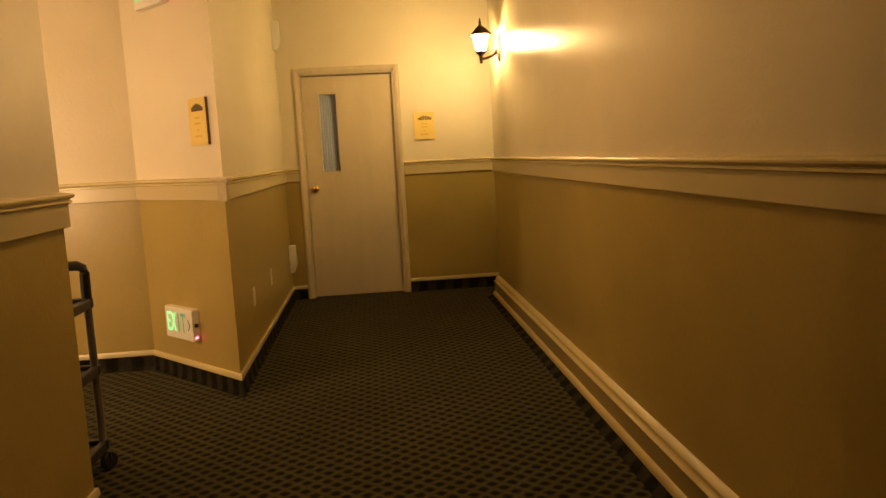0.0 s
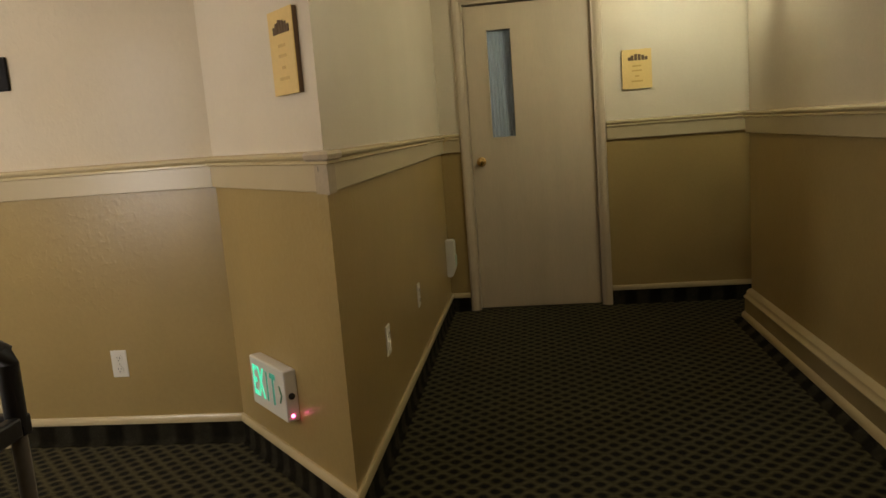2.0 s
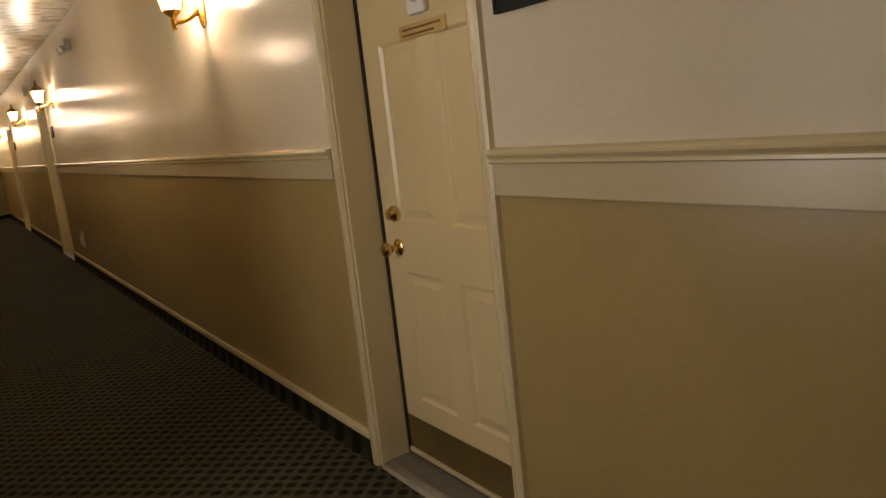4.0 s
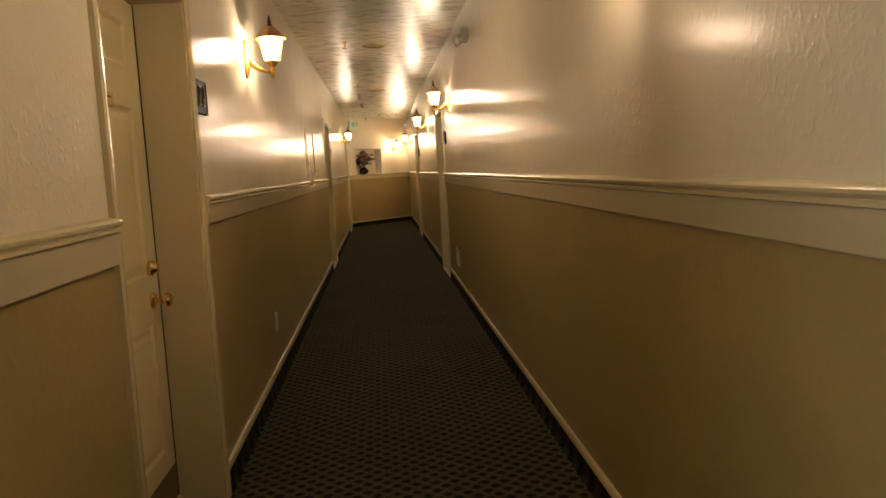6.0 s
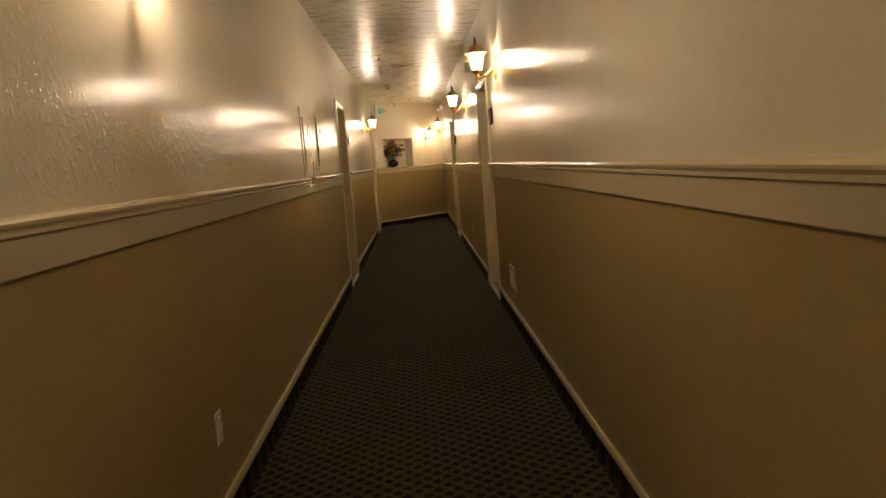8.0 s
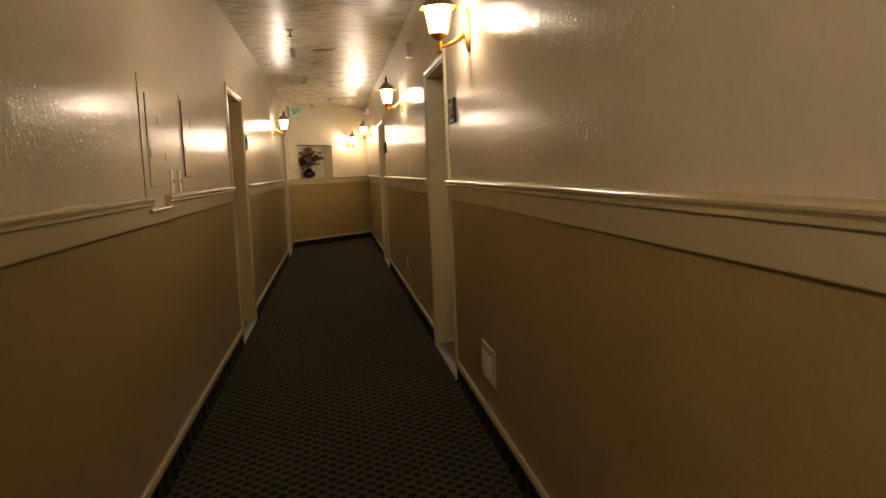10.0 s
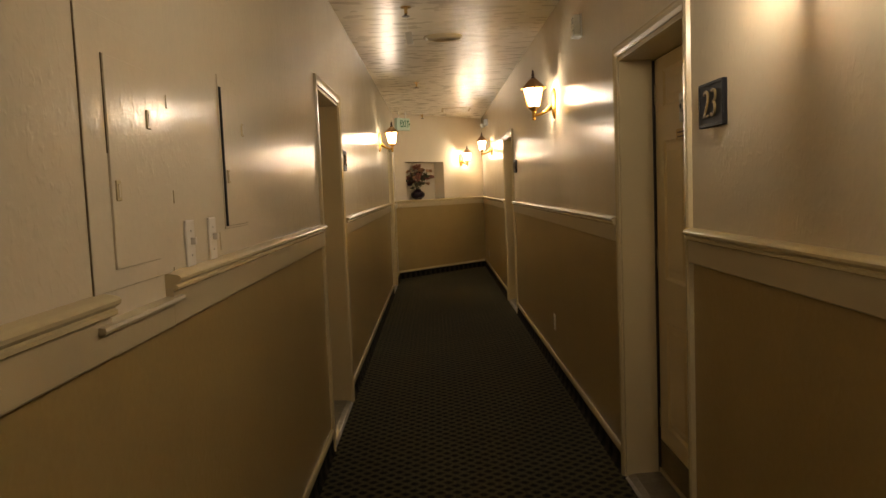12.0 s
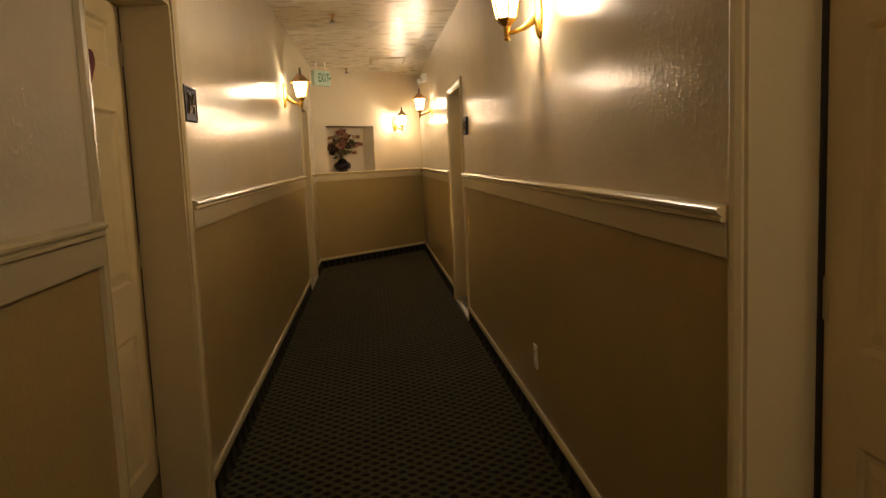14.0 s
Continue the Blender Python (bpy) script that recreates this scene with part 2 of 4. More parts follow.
def lathe(profile, n=24, start=0.0, cap=True):
    """profile: (radius, z) from bottom to top, turned round z."""
    bm = bmesh.new()
    rings = [[bm.verts.new((r * math.cos(start + 2 * math.pi * k / n), r * math.sin(start + 2 * math.pi * k / n), z)) for k in range(n)] for r, z in profile]
    for a, b in zip(rings, rings[1:]):
        for k in range(n):
            bm.faces.new((a[k], a[(k + 1) % n], b[(k + 1) % n], b[k]))
    if cap:
        bm.faces.new(rings[0][::-1])
        bm.faces.new(rings[-1])
    return bm


def tube(points, radius, n=10):
    """A round bar along points; radius a number or one a point."""
    pts = [Vector(p) for p in points]
    rad = radius if isinstance(radius, (list, tuple)) else [radius] * len(pts)
    bm = bmesh.new()
    rings = []
    for i, p in enumerate(pts):
        d = (pts[min(i + 1, len(pts) - 1)] - pts[max(i - 1, 0)]).normalized()
        up = Vector((0, 0, 1)) if abs(d.z) < 0.9 else Vector((0, 1, 0))
        u = d.cross(up).normalized()
        v = d.cross(u).normalized()
        rings.append([bm.verts.new(p + rad[i] * (u * math.cos(2 * math.pi * k / n) + v * math.sin(2 * math.pi * k / n))) for k in range(n)])
    for a, b in zip(rings, rings[1:]):
        for k in range(n):
            bm.faces.new((a[k], a[(k + 1) % n], b[(k + 1) % n], b[k]))
    bm.faces.new(rings[0][::-1])
    bm.faces.new(rings[-1])
    return bm


def moved(bm, m):
    bmesh.ops.transform(bm, matrix=m, verts=bm.verts)
    return bm


def part(name, bm, mat, parent=None, label="", smooth=False):
    """Links a bmesh as one mesh object, under parent when one is given."""
    bmesh.ops.recalc_face_normals(bm, faces=bm.faces)
    me = bpy.data.meshes.new(name)
    bm.to_mesh(me)
    bm.free()
    for k in (mat if isinstance(mat, (list, tuple)) else [mat]):
        me.materials.append(k)
    if smooth:
        me.shade_smooth()
        me.set_sharp_from_angle(angle=radians(40))
    ob = new(name, me)
    if parent:
        ob.parent = parent
    return tagged(ob, label)


def thing(name, m, label, category, group="", kind=""):
    ob = new(name)
    ob.matrix_basis = m
    ob.empty_display_size = 0.05
    return tagged(ob, label, category, group, kind)


def words(text, size, depth, m, bold=0.0):
    """Raised lettering as a bmesh, standing in the xz plane and facing -y before m is applied."""
    cu = bpy.data.curves.new("lettering", "FONT")
    cu.body, cu.size, cu.extrude, cu.align_x, cu.align_y, cu.resolution_u, cu.offset = text, size, depth, "CENTER", "CENTER", 3, bold
    ob = bpy.data.objects.new("lettering", cu)
    me = bpy.data.meshes.new_from_object(ob)
    bm = bmesh.new()
    bm.from_mesh(me)
    bpy.data.objects.remove(ob)
    bpy.data.curves.remove(cu)
    bpy.data.meshes.remove(me)
    return moved(bm, m @ pose(0, 0, 0, 90, 0, 0))


# ---- plan ----
RIGHT, LEFT, EAST, END, WEST1 = 6.09, 4.612, 1.11, 8.25, -0.75
H1, H2, SPLIT = 2.87, 2.60, 1.16
RAIL_TOP, BOARD_LOW = 1.241, 1.127  # long hallway
RAIL_TOP1, BOARD_LOW1 = 1.217, 1.096  # entry passage
POST, NOOK = (WEST1, 5.35), (-1.42, RIGHT)
JOG_Y, JOG_X = 7.72, 1.36  # the east wall steps back before the end wall
FAR_R, FAR_L = (-22.43, RIGHT), (-20.95, LEFT)
NEAR_Y, NEAR_X, STEP_X = 3.93, -1.04, -3.35
LOOP = [(EAST, -3.0), (EAST, JOG_Y), (JOG_X, JOG_Y), (JOG_X, END), (WEST1, END), POST, NOOK, FAR_R, FAR_L, (STEP_X, LEFT), (STEP_X, NEAR_Y), (NEAR_X, NEAR_Y), (NEAR_X, -3.0)]
CASE = 0.05  # casing width
# outer edges of the casings: (x0, x1, top) on each wall
DOORS_R = [(-3.49, -2.51, 2.04), (-12.575, -11.54, 2.025), (-18.3, -17.2, 2.02)]
DOORS_L = [(-5.84, -4.78, 2.05), (-14.06, -13.035, 2.04), (-20.2, -19.22, 2.04)]
WIN = (-3.15, -2.45, 0.75, 2.05)  # added, unseen window in the back of the alcove
END_DOOR = (-0.617, 0.35, 2.118)


def offset_loop(pts, d):
    """Mitred offset of a closed loop, to the right of the direction of travel."""
    out, n = [], len(pts)
    for i in range(n):
        p, a, b = Vector(pts[i]), Vector(pts[i - 1]), Vector(pts[(i + 1) % n])
        u, v = (p - a).normalized(), (b - p).normalized()
        nu, nv = Vector((u.y, -u.x)), Vector((v.y, -v.x))
        w = (nu + nv).normalized()
        out.append(p + w * (d / max(0.3, w.dot(nu))))
    return out


OUTER = offset_loop(LOOP, 0.2)


def wall(name, i, openings=(), label="", upper=None):
    """Wall along edge i of the loop: tan below the rail, cream above, with openings (start, end, top) in metres along it."""
    n = len(LOOP)
    a, b = Vector(LOOP[i]), Vector(LOOP[(i + 1) % n])
    oa, ob = OUTER[i], OUTER[(i + 1) % n]
    length = (b - a).length
    bm = bmesh.new()

    def piece(s0, s1, z0, z1, slot):
        q = []
        for s in (s0, s1):
            q.append((a.lerp(b, s / length), oa.lerp(ob, s / length)))
        (p0, o0), (p1, o1) = q
        lo = [bm.verts.new((*p, z0)) for p in (p0, p1, o1, o0)]
        hi = [bm.verts.new((*p, z1)) for p in (p0, p1, o1, o0)]
        fs = [bm.faces.new(lo[::-1]), bm.faces.new(hi)]
        for k in range(4):
            fs.append(bm.faces.new((lo[k], lo[(k + 1) % 4], hi[(k + 1) % 4], hi[k])))
        for f in fs:
            f.material_index = slot

    at = 0.0
    for s0, s1, top in sorted(openings):
        piece(at, s0, -0.02, SPLIT, 1)
        piece(at, s0, SPLIT, H1 + 0.1, 0)
        piece(s0, s1, top, H1 + 0.1, 0)
        at = s1
    piece(at, length, -0.02, SPLIT, 1)
    piece(at, length, SPLIT, H1 + 0.1, 0)
    return tagged(part(name, bm, [upper or M_UPPER, M_LOWER]), label or "textured cream wall with tan painted lower half", "wall", kind="structure")


def sweep(bm, pts, profile):
    """A moulding along a polyline on the floor plan; profile: closed (inward, z) outline."""
    n = len(pts)
    rings = []
    for i in range(n):
        p = Vector(pts[i])
        dirs = []
        if i:
            dirs.append((p - Vector(pts[i - 1])).normalized())
        if i < n - 1:
            dirs.append((Vector(pts[i + 1]) - p).normalized())
        ns = [Vector((-d.y, d.x)) for d in dirs]
        w = sum(ns, Vector((0, 0))).normalized()
        w = w / max(0.35, w.dot(ns[0]))
        rings.append([bm.verts.new((p.x + w.x * d, p.y + w.y * d, z)) for d, z in profile])
    m = len(profile)
    for a, b in zip(rings, rings[1:]):
        for k in range(m):
            bm.faces.new((a[k], a[(k + 1) % m], b[(k + 1) % m], b[k]))
    bm.faces.new(rings[0])
    bm.faces.new(rings[-1][::-1])
    return bm


# ---- large structure ----
tagged(part("floor", box(-23.2, -3.3, -0.12, 1.7, 8.6, 0.0), M_CARPET), "dark patterned carpet with olive crosshatch", "floor", kind="structure")
tagged(part("ceiling_1", box(-2.35, -3.2, H1, 1.5, 8.35, H1 + 0.09), M_FLATCEIL), "plain cream painted ceiling", "ceiling", kind="structure")
tagged(part("ceiling_2", box(-22.6, 4.45, H2, -2.35, 6.24, H1 + 0.09), M_CEIL), "glossy uneven cream ceiling of the long hallway", "ceiling", kind="structure")
wall("wall_east", 0, upper=M_SMOOTH)
wall("wall_east_return", 1)
wall("wall_east_recess", 2)
wall("wall_north", 3, [(JOG_X - END_DOOR[1] + CASE, JOG_X - END_DOOR[0] - CASE, END_DOOR[2] - CASE)], upper=M_EGGSHELL)
wall("wall_west", 4, upper=M_EGGSHELL)
wall("wall_corner", 5, upper=M_EGGSHELL)
wall("wall_hall_north", 6, [(NOOK[0] - b + CASE, NOOK[0] - a - CASE, t - CASE) for a, b, t in DOORS_R])
wall("wall_hall_south", 8, [(a - FAR_L[0] + CASE, b - FAR_L[0] - CASE, t - CASE) for a, b, t in DOORS_L])
wall("wall_alcove_side", 9)
wall("wall_alcove_back", 10, [(WIN[0] - STEP_X, WIN[1] - STEP_X, WIN[3])])
wall("wall_near_west", 11, upper=M_EGGSHELL)
wall("wall_south", 12)


def niche_wall():
    """The slanting end wall, with a square recess above the rail."""
    a, b = Vector(FAR_R), Vector(FAR_L)
    length = (b - a).length
    u = (b - a) / length
    m = Matrix(((u.x, -u.y, 0, a.x), (u.y, u.x, 0, a.y), (0, 0, 1, 0), (0, 0, 0, 1)))
    s0, s1, z0, z1, deep = 0.99, 1.86, RAIL_TOP + 0.002, 1.847, 0.22
    bm = bmesh.new()
    for x0, x1, c0, c1, slot in ((-0.2, length + 0.2, -0.02, SPLIT, 1), (-0.2, s0, SPLIT, H1, 0), (s1, length + 0.2, SPLIT, H1, 0), (s0, s1, SPLIT, z0, 0), (s0, s1, z1, H1, 0)):
        k = len(bm.faces)
        bm_box(bm, x0, -deep, c0, x1, 0.0, c1)
        bm.faces.ensure_lookup_table()
        for f in bm.faces[k:]:
            f.material_index = slot
    bm_box(bm, s0 - 0.05, -deep - 0.08, z0 - 0.05, s1 + 0.05, -deep, z1 + 0.05)
    tagged(part("wall_niche", moved(bm, m), [M_UPPER, M_LOWER]), "slanting cream end wall with square niche", "wall", kind="structure")
    return m


NICHE = niche_wall()

COVE = [(0.0, 0.0), (0.02, 0.0), (0.011, 0.012), (0.008, 0.03), (0.008, 0.096), (0.0, 0.096)]
STRIP = [(0.0, 0.096), (0.013, 0.096), (0.015, 0.102), (0.013, 0.122), (0.009, 0.129), (0.0, 0.129)]


def rail_profile(top):
    return [(0.0, top - 0.03), (0.0185, top - 0.03), (0.0185, top - 0.037), (0.025, top - 0.037), (0.029, top - 0.034), (0.029, top - 0.027), (0.0235, top - 0.0235), (0.029, top - 0.02), (0.036, top - 0.0145), (0.037, top - 0.008), (0.032, top - 0.0025), (0.02, top), (0.0, top + 0.003)]


def board_profile(top, low):
    return [(0.0, low + 0.002), (0.004, low + 0.002), (0.0045, low), (0.0165, low), (0.018, low + 0.003), (0.018, top - 0.03), (0.0, top - 0.03)]


def rail_run(pts, top=RAIL_TOP, low=BOARD_LOW):
    tagged(part("chair_rail", sweep(bmesh.new(), pts, rail_profile(top)), M_TRIM, smooth=True), "glossy cream chair rail cap", "trim", kind="structure")
    tagged(part("rail_board", sweep(bmesh.new(), pts, board_profile(top, low)), M_BOARD), "flat cream board under the chair rail", "trim", kind="structure")


def base_run(pts):
    tagged(part("carpet_cove", sweep(bmesh.new(), pts, COVE), M_COVE, smooth=True), "dark carpet turned up the wall", "baseboard", kind="structure")
    tagged(part("baseboard", sweep(bmesh.new(), pts, STRIP), M_TRIM, smooth=True), "narrow cream baseboard cap above carpet cove", "baseboard", kind="structure")


r0, r1, r2 = DOORS_R
l0, l1, l2 = DOORS_L
entry = (RAIL_TOP1, BOARD_LOW1)
NOTCH = (-10.7, -10.375)
east_end = [(JOG_X, JOG_Y), (JOG_X, END), (END_DOOR[1], END)]
rail_run([(EAST, -3.0), (EAST, JOG_Y), *east_end], RAIL_TOP1 + 0.012, BOARD_LOW1 + 0.012)
base_run(east_end)
nook = [(END_DOOR[0], END), (WEST1, END), POST, NOOK, (r0[1], RIGHT)]
rail_run(nook, *entry)
base_run(nook)
for run in ([(r0[0], RIGHT), (r1[1], RIGHT)], [(r1[0], RIGHT), (r2[1], RIGHT)], [(r2[0], RIGHT), FAR_R, FAR_L, (l2[0], LEFT)], [(l2[1], LEFT), (l1[0], LEFT)]):
    rail_run(run)
    base_run(run)
rail_run([(l1[1], LEFT), (NOTCH[0], LEFT)])
rail_run([(NOTCH[1], LEFT), (l0[0], LEFT)])
base_run([(l1[1], LEFT), (l0[0], LEFT)])
tagged(part("rail_board", sweep(bmesh.new(), [(NOTCH[0], LEFT), (NOTCH[1], LEFT)], [(0, BOARD_LOW), (0.0175, BOARD_LOW), (0.0175, 1.176), (0, 1.176)]), M_BOARD), "cream board below the electrical panel", "trim", kind="structure")
tagged(part("panel_ledge", sweep(bmesh.new(), [(NOTCH[0] - 0.04, LEFT), (NOTCH[1] + 0.06, LEFT)], [(0.0, 1.1765), (0.03, 1.178), (0.032, 1.184), (0.03, 1.19), (0, 1.192)]), M_BOARD), "lowered cream ledge under the electrical panel", "trim", kind="structure")
near_run = [(l0[1], LEFT), (STEP_X, LEFT), (STEP_X, NEAR_Y), (NEAR_X, NEAR_Y), (NEAR_X, -3.0)]
rail_run(near_run[:3] + [(WIN[0] - 0.04, NEAR_Y)], *entry)
rail_run([(WIN[1] + 0.04, NEAR_Y)] + near_run[3:], *entry)
base_run(near_run)

# tall base of the east wall: shoe moulding, tan face, double cap
TALL = [("baseboard", M_BASE, [(0, 0.0), (0.04, 0.0), (0.04, 0.135), (0, 0.135)]),
        ("shoe_moulding", M_BASECAP, [(0.04, 0.0), (0.06, 0.0), (0.06, 0.03), (0.056, 0.042), (0.048, 0.05), (0.04, 0.052)]),
        ("base_cap", M_BASECAP, [(0, 0.135), (0.046, 0.135), (0.048, 0.143), (0.036, 0.15), (0.03, 0.158), (0.03, 0.17), (0.016, 0.184), (0, 0.188)]),
        ("carpet_cove", M_COVE, [(0.06, 0.0), (0.112, 0.0), (0.108, 0.004), (0.072, 0.011), (0.06, 0.018)])]
for name, mat, profile in TALL:
    tagged(part(name, sweep(bmesh.new(), [(EAST, -3.0), (EAST, JOG_Y)], profile), mat, smooth=True), "tall moulded baseboard of the east wall", "baseboard", kind="structure")


# ---- doors ----
def panelled(w, h, t, panels):
    """A moulded door leaf, front at y=0, thickness t; panels: (x0, x1, z0, z1)."""
    bm = bmesh.new()
    xs = sorted({0.0, w, *(v for p in panels for v in p[:2])})
    zs = sorted({0.0, h, *(v for p in panels for v in p[2:])})

    def ring(x0, x1, z0, z1, y):
        return [bm.verts.new((x, y, z)) for x, z in ((x0, z0), (x1, z0), (x1, z1), (x0, z1))]

    for x0, x1 in zip(xs, xs[1:]):
        for z0, z1 in zip(zs, zs[1:]):
            if any(p[0] <= x0 and x1 <= p[1] and p[2] <= z0 and z1 <= p[3] for p in panels):
                continue
            bm.faces.new(ring(x0, x1, z0, z1, 0.0))
    for x0, x1, z0, z1 in panels:
        steps = [ring(x0 + i, x1 - i, z0 + i, z1 - i, y) for i, y in ((0, 0), (0.012, 0.009), (0.022, 0.009), (0.045, 0.003))]
        for a, b in zip(steps, steps[1:]):
            for k in range(4):
                bm.faces.new((a[k], a[(k + 1) % 4], b[(k + 1) % 4], b[k]))
        bm.faces.new(steps[-1])
    back = ring(0, w, 0, h, t)
    front = ring(0, w, 0, h, 0.0005)
    bm.faces.new(back[::-1])
    for k in range(4):
        bm.faces.new((front[k], front[(k + 1) % 4], back[(k + 1) % 4], back[k]))
    return bm


def frame_parts(door, w, top, recess, case, mat):
    """Casing on the wall, jambs and head; w and top are the outer sizes."""
    h = w / 2
    lip = [(-0.004, 0.0), (-0.014, 0.004), (-0.018, 0.016), (-0.016, 0.034), (-0.009, case), (0.0, case)]
    for side in (-1, 1):
        bm = bmesh.new()
        rings = []
        for z in (0.0, top):
            rings.append([bm.verts.new((side * (h - d - 0.002), y, z if z == 0 else z - d)) for y, d in [(0.0, 0.0), *lip[1:5], (0.0, case)]])
        n = len(rings[0])
        for k in range(n):
            bm.faces.new((rings[0][k], rings[0][(k + 1) % n], rings[1][(k + 1) % n], rings[1][k]))
        bm.faces.new(rings[0])
        bm.faces.new(rings[1][::-1])
        part("casing", bm, mat, door)
        x = side * (h - case)
        part("jamb", box(x, -0.003, 0, x - side * 0.02, recess + 0.09, top - case, 0.002), mat, door)
        part("stop", box(x - side * 0.02, recess + 0.002 + 0.045, 0, x - side * 0.032, recess + 0.085, top - case - 0.02), mat, door)
    bm = bmesh.new()
    rings = []
    for side in (-1, 1):
        rings.append([bm.verts.new((side * (h - d - 0.002), y, top - d)) for y, d in [(0.0, 0.0), *lip[1:5], (0.0, case)]])
    n = len(rings[0])
    for k in range(n):
        bm.faces.new((rings[0][k], rings[0][(k + 1) % n], rings[1][(k + 1) % n], rings[1][k]))
    part("head_casing", bm, mat, door)
    part("head_jamb", box(-(h - case), -0.003, top - case - 0.02, h - case, recess + 0.09, top - case, 0.002), mat, door)


def knob(door, name, x, y, z, mat, scale=1.0):
    rose = [(0.032, 0.0), (0.032, 0.006), (0.026, 0.011), (0.012, 0.014), (0.011, 0.034), (0.02, 0.04), (0.027, 0.05), (0.028, 0.06), (0.022, 0.07), (0.01, 0.074)]
    part(name, moved(lathe([(r * scale, t * scale) for r, t in rose], 20), pose(x, y, z, 90, 0, 0)), mat, door, "polished brass knob", True)


def room_door(name, x, y, turn, w, top, knob_side, rec=0.18, tag=True, label=""):
    """Six-panel guest-room door in a deep jamb, with brown kick plate, sweep, threshold, brass knob and deadbolt."""
    door = thing(name, pose(x, y, 0, 0, 0, turn), label or "cream six-panel guest room door with brown kick plate, closed", "door", kind="structure")
    frame_parts(door, w, top, rec, CASE, M_TRIM)
    lw, lh = w - 2 * CASE - 0.056, top - CASE - 0.02 - 0.035
    c = lw / 2
    rows = ((0.24, 0.74), (0.93, 1.55), (1.7, 1.86))
    panels = [(a, b, z0, z1) for a, b in ((0.115, c - 0.05), (c + 0.05, lw - 0.115)) for z0, z1 in rows]
    leaf = part("leaf", moved(panelled(lw, lh, 0.044, panels), pose(-c, rec, 0.03)), M_DOOR, door)
    part("kick_plate", box(-c + 0.004, rec - 0.003, 0.05, c - 0.004, rec, 0.185), M_BROWN, leaf, "brown kick plate")
    part("door_sweep", box(-c + 0.004, rec - 0.012, 0.032, c - 0.004, rec, 0.05, 0.002), M_TRIM, leaf, "cream door sweep")
    for gx in (-c - 0.0075, c):
        part("weatherstrip", box(gx, rec + (-0.003 if turn else -0.012), 0.03, gx + 0.0075, rec + 0.03, lh + 0.03), M_SEAL, leaf, "dark rubber weatherstrip in the gap")
    part("weatherstrip", box(-c, rec + 0.003, lh + 0.03, c, rec + 0.03, lh + 0.034), M_DARK, leaf)
    bm = bmesh.new()
    hw = w / 2 - CASE - 0.001
    pr = [(-0.012, 0.0), (0.0, 0.012), (0.03, 0.02), (0.1, 0.022), (rec + 0.05, 0.026), (rec + 0.05, 0.0)]
    rings = [[bm.verts.new((sx, yy, zz)) for yy, zz in pr] for sx in (-hw + 0.021, hw - 0.021)]
    for k in range(len(pr)):
        j = (k + 1) % len(pr)
        bm.faces.new((rings[0][k], rings[0][j], rings[1][j], rings[1][k]))
    bm.faces.new(rings[0])
    bm.faces.new(rings[1][::-1])
    part("threshold", bm, M_STEEL, door, "worn dull metal threshold")
    kx = knob_side * (c - 0.095)
    knob(leaf, "door_knob", kx, rec, 0.86, M_BRASS)
    part("deadbolt", moved(lathe([(0.03, 0), (0.03, 0.012), (0.022, 0.02), (0.018, 0.034), (0.006, 0.036)], 20), pose(kx, rec, 0.985, 90, 0, 0)), M_BRASS, leaf, "brass deadbolt", True)
    for hz in (0.25, 1.0, 1.75):
        part("hinge", box(-knob_side * (c + 0.004), rec - 0.004, hz, -knob_side * (c - 0.012), rec + 0.002, hz + 0.09), M_TRIM, leaf)
    if tag:
        viewer = part("door_viewer", box(-0.05, rec - 0.02, 1.64, 0.05, rec, 1.757, 0.006), M_PLASTIC, leaf, "white door viewer housing")
        part("viewer_lens", moved(lathe([(0.026, 0), (0.026, 0.005), (0.014, 0.008)], 16), pose(0, rec - 0.02, 1.7, 90, 0, 0)), M_GREYP, viewer, smooth=True)
        part("peephole", moved(lathe([(0.011, 0), (0.009, 0.002)], 14), pose(0, rec - 0.028, 1.7, 90, 0, 0)), M_BLACK, viewer, smooth=True)
        plate = part("label_plate", box(-0.138, rec - 0.004, 1.572, 0.138, rec, 1.617, 0.001), M_TAG, leaf, "small gold label with faint lettering")
        for k in range(2):
            part("lettering", box(-0.115, rec - 0.006, 1.599 - 0.018 * k, 0.11 - 0.04 * k, rec - 0.0035, 1.605 - 0.018 * k), M_INK, plate)
    return door


for k, ((a, b, t), side) in enumerate(zip(DOORS_R, ((-1, 0.13), (1, 0.16), (1, 0.17)))):
    room_door(f"door_{k + 1}", (a + b) / 2, RIGHT, 0, b - a, t, *side)
room_door("door_4", (l0[0] + l0[1]) / 2, LEFT, 180, l0[1] - l0[0], l0[2], 1)
room_door("door_5", (l1[0] + l1[1]) / 2, LEFT, 180, l1[1] - l1[0], l1[2], -1, tag=False)
room_door("door_6", (l2[0] + l2[1]) / 2, LEFT, 180, l2[1] - l2[0], l2[2], 1)
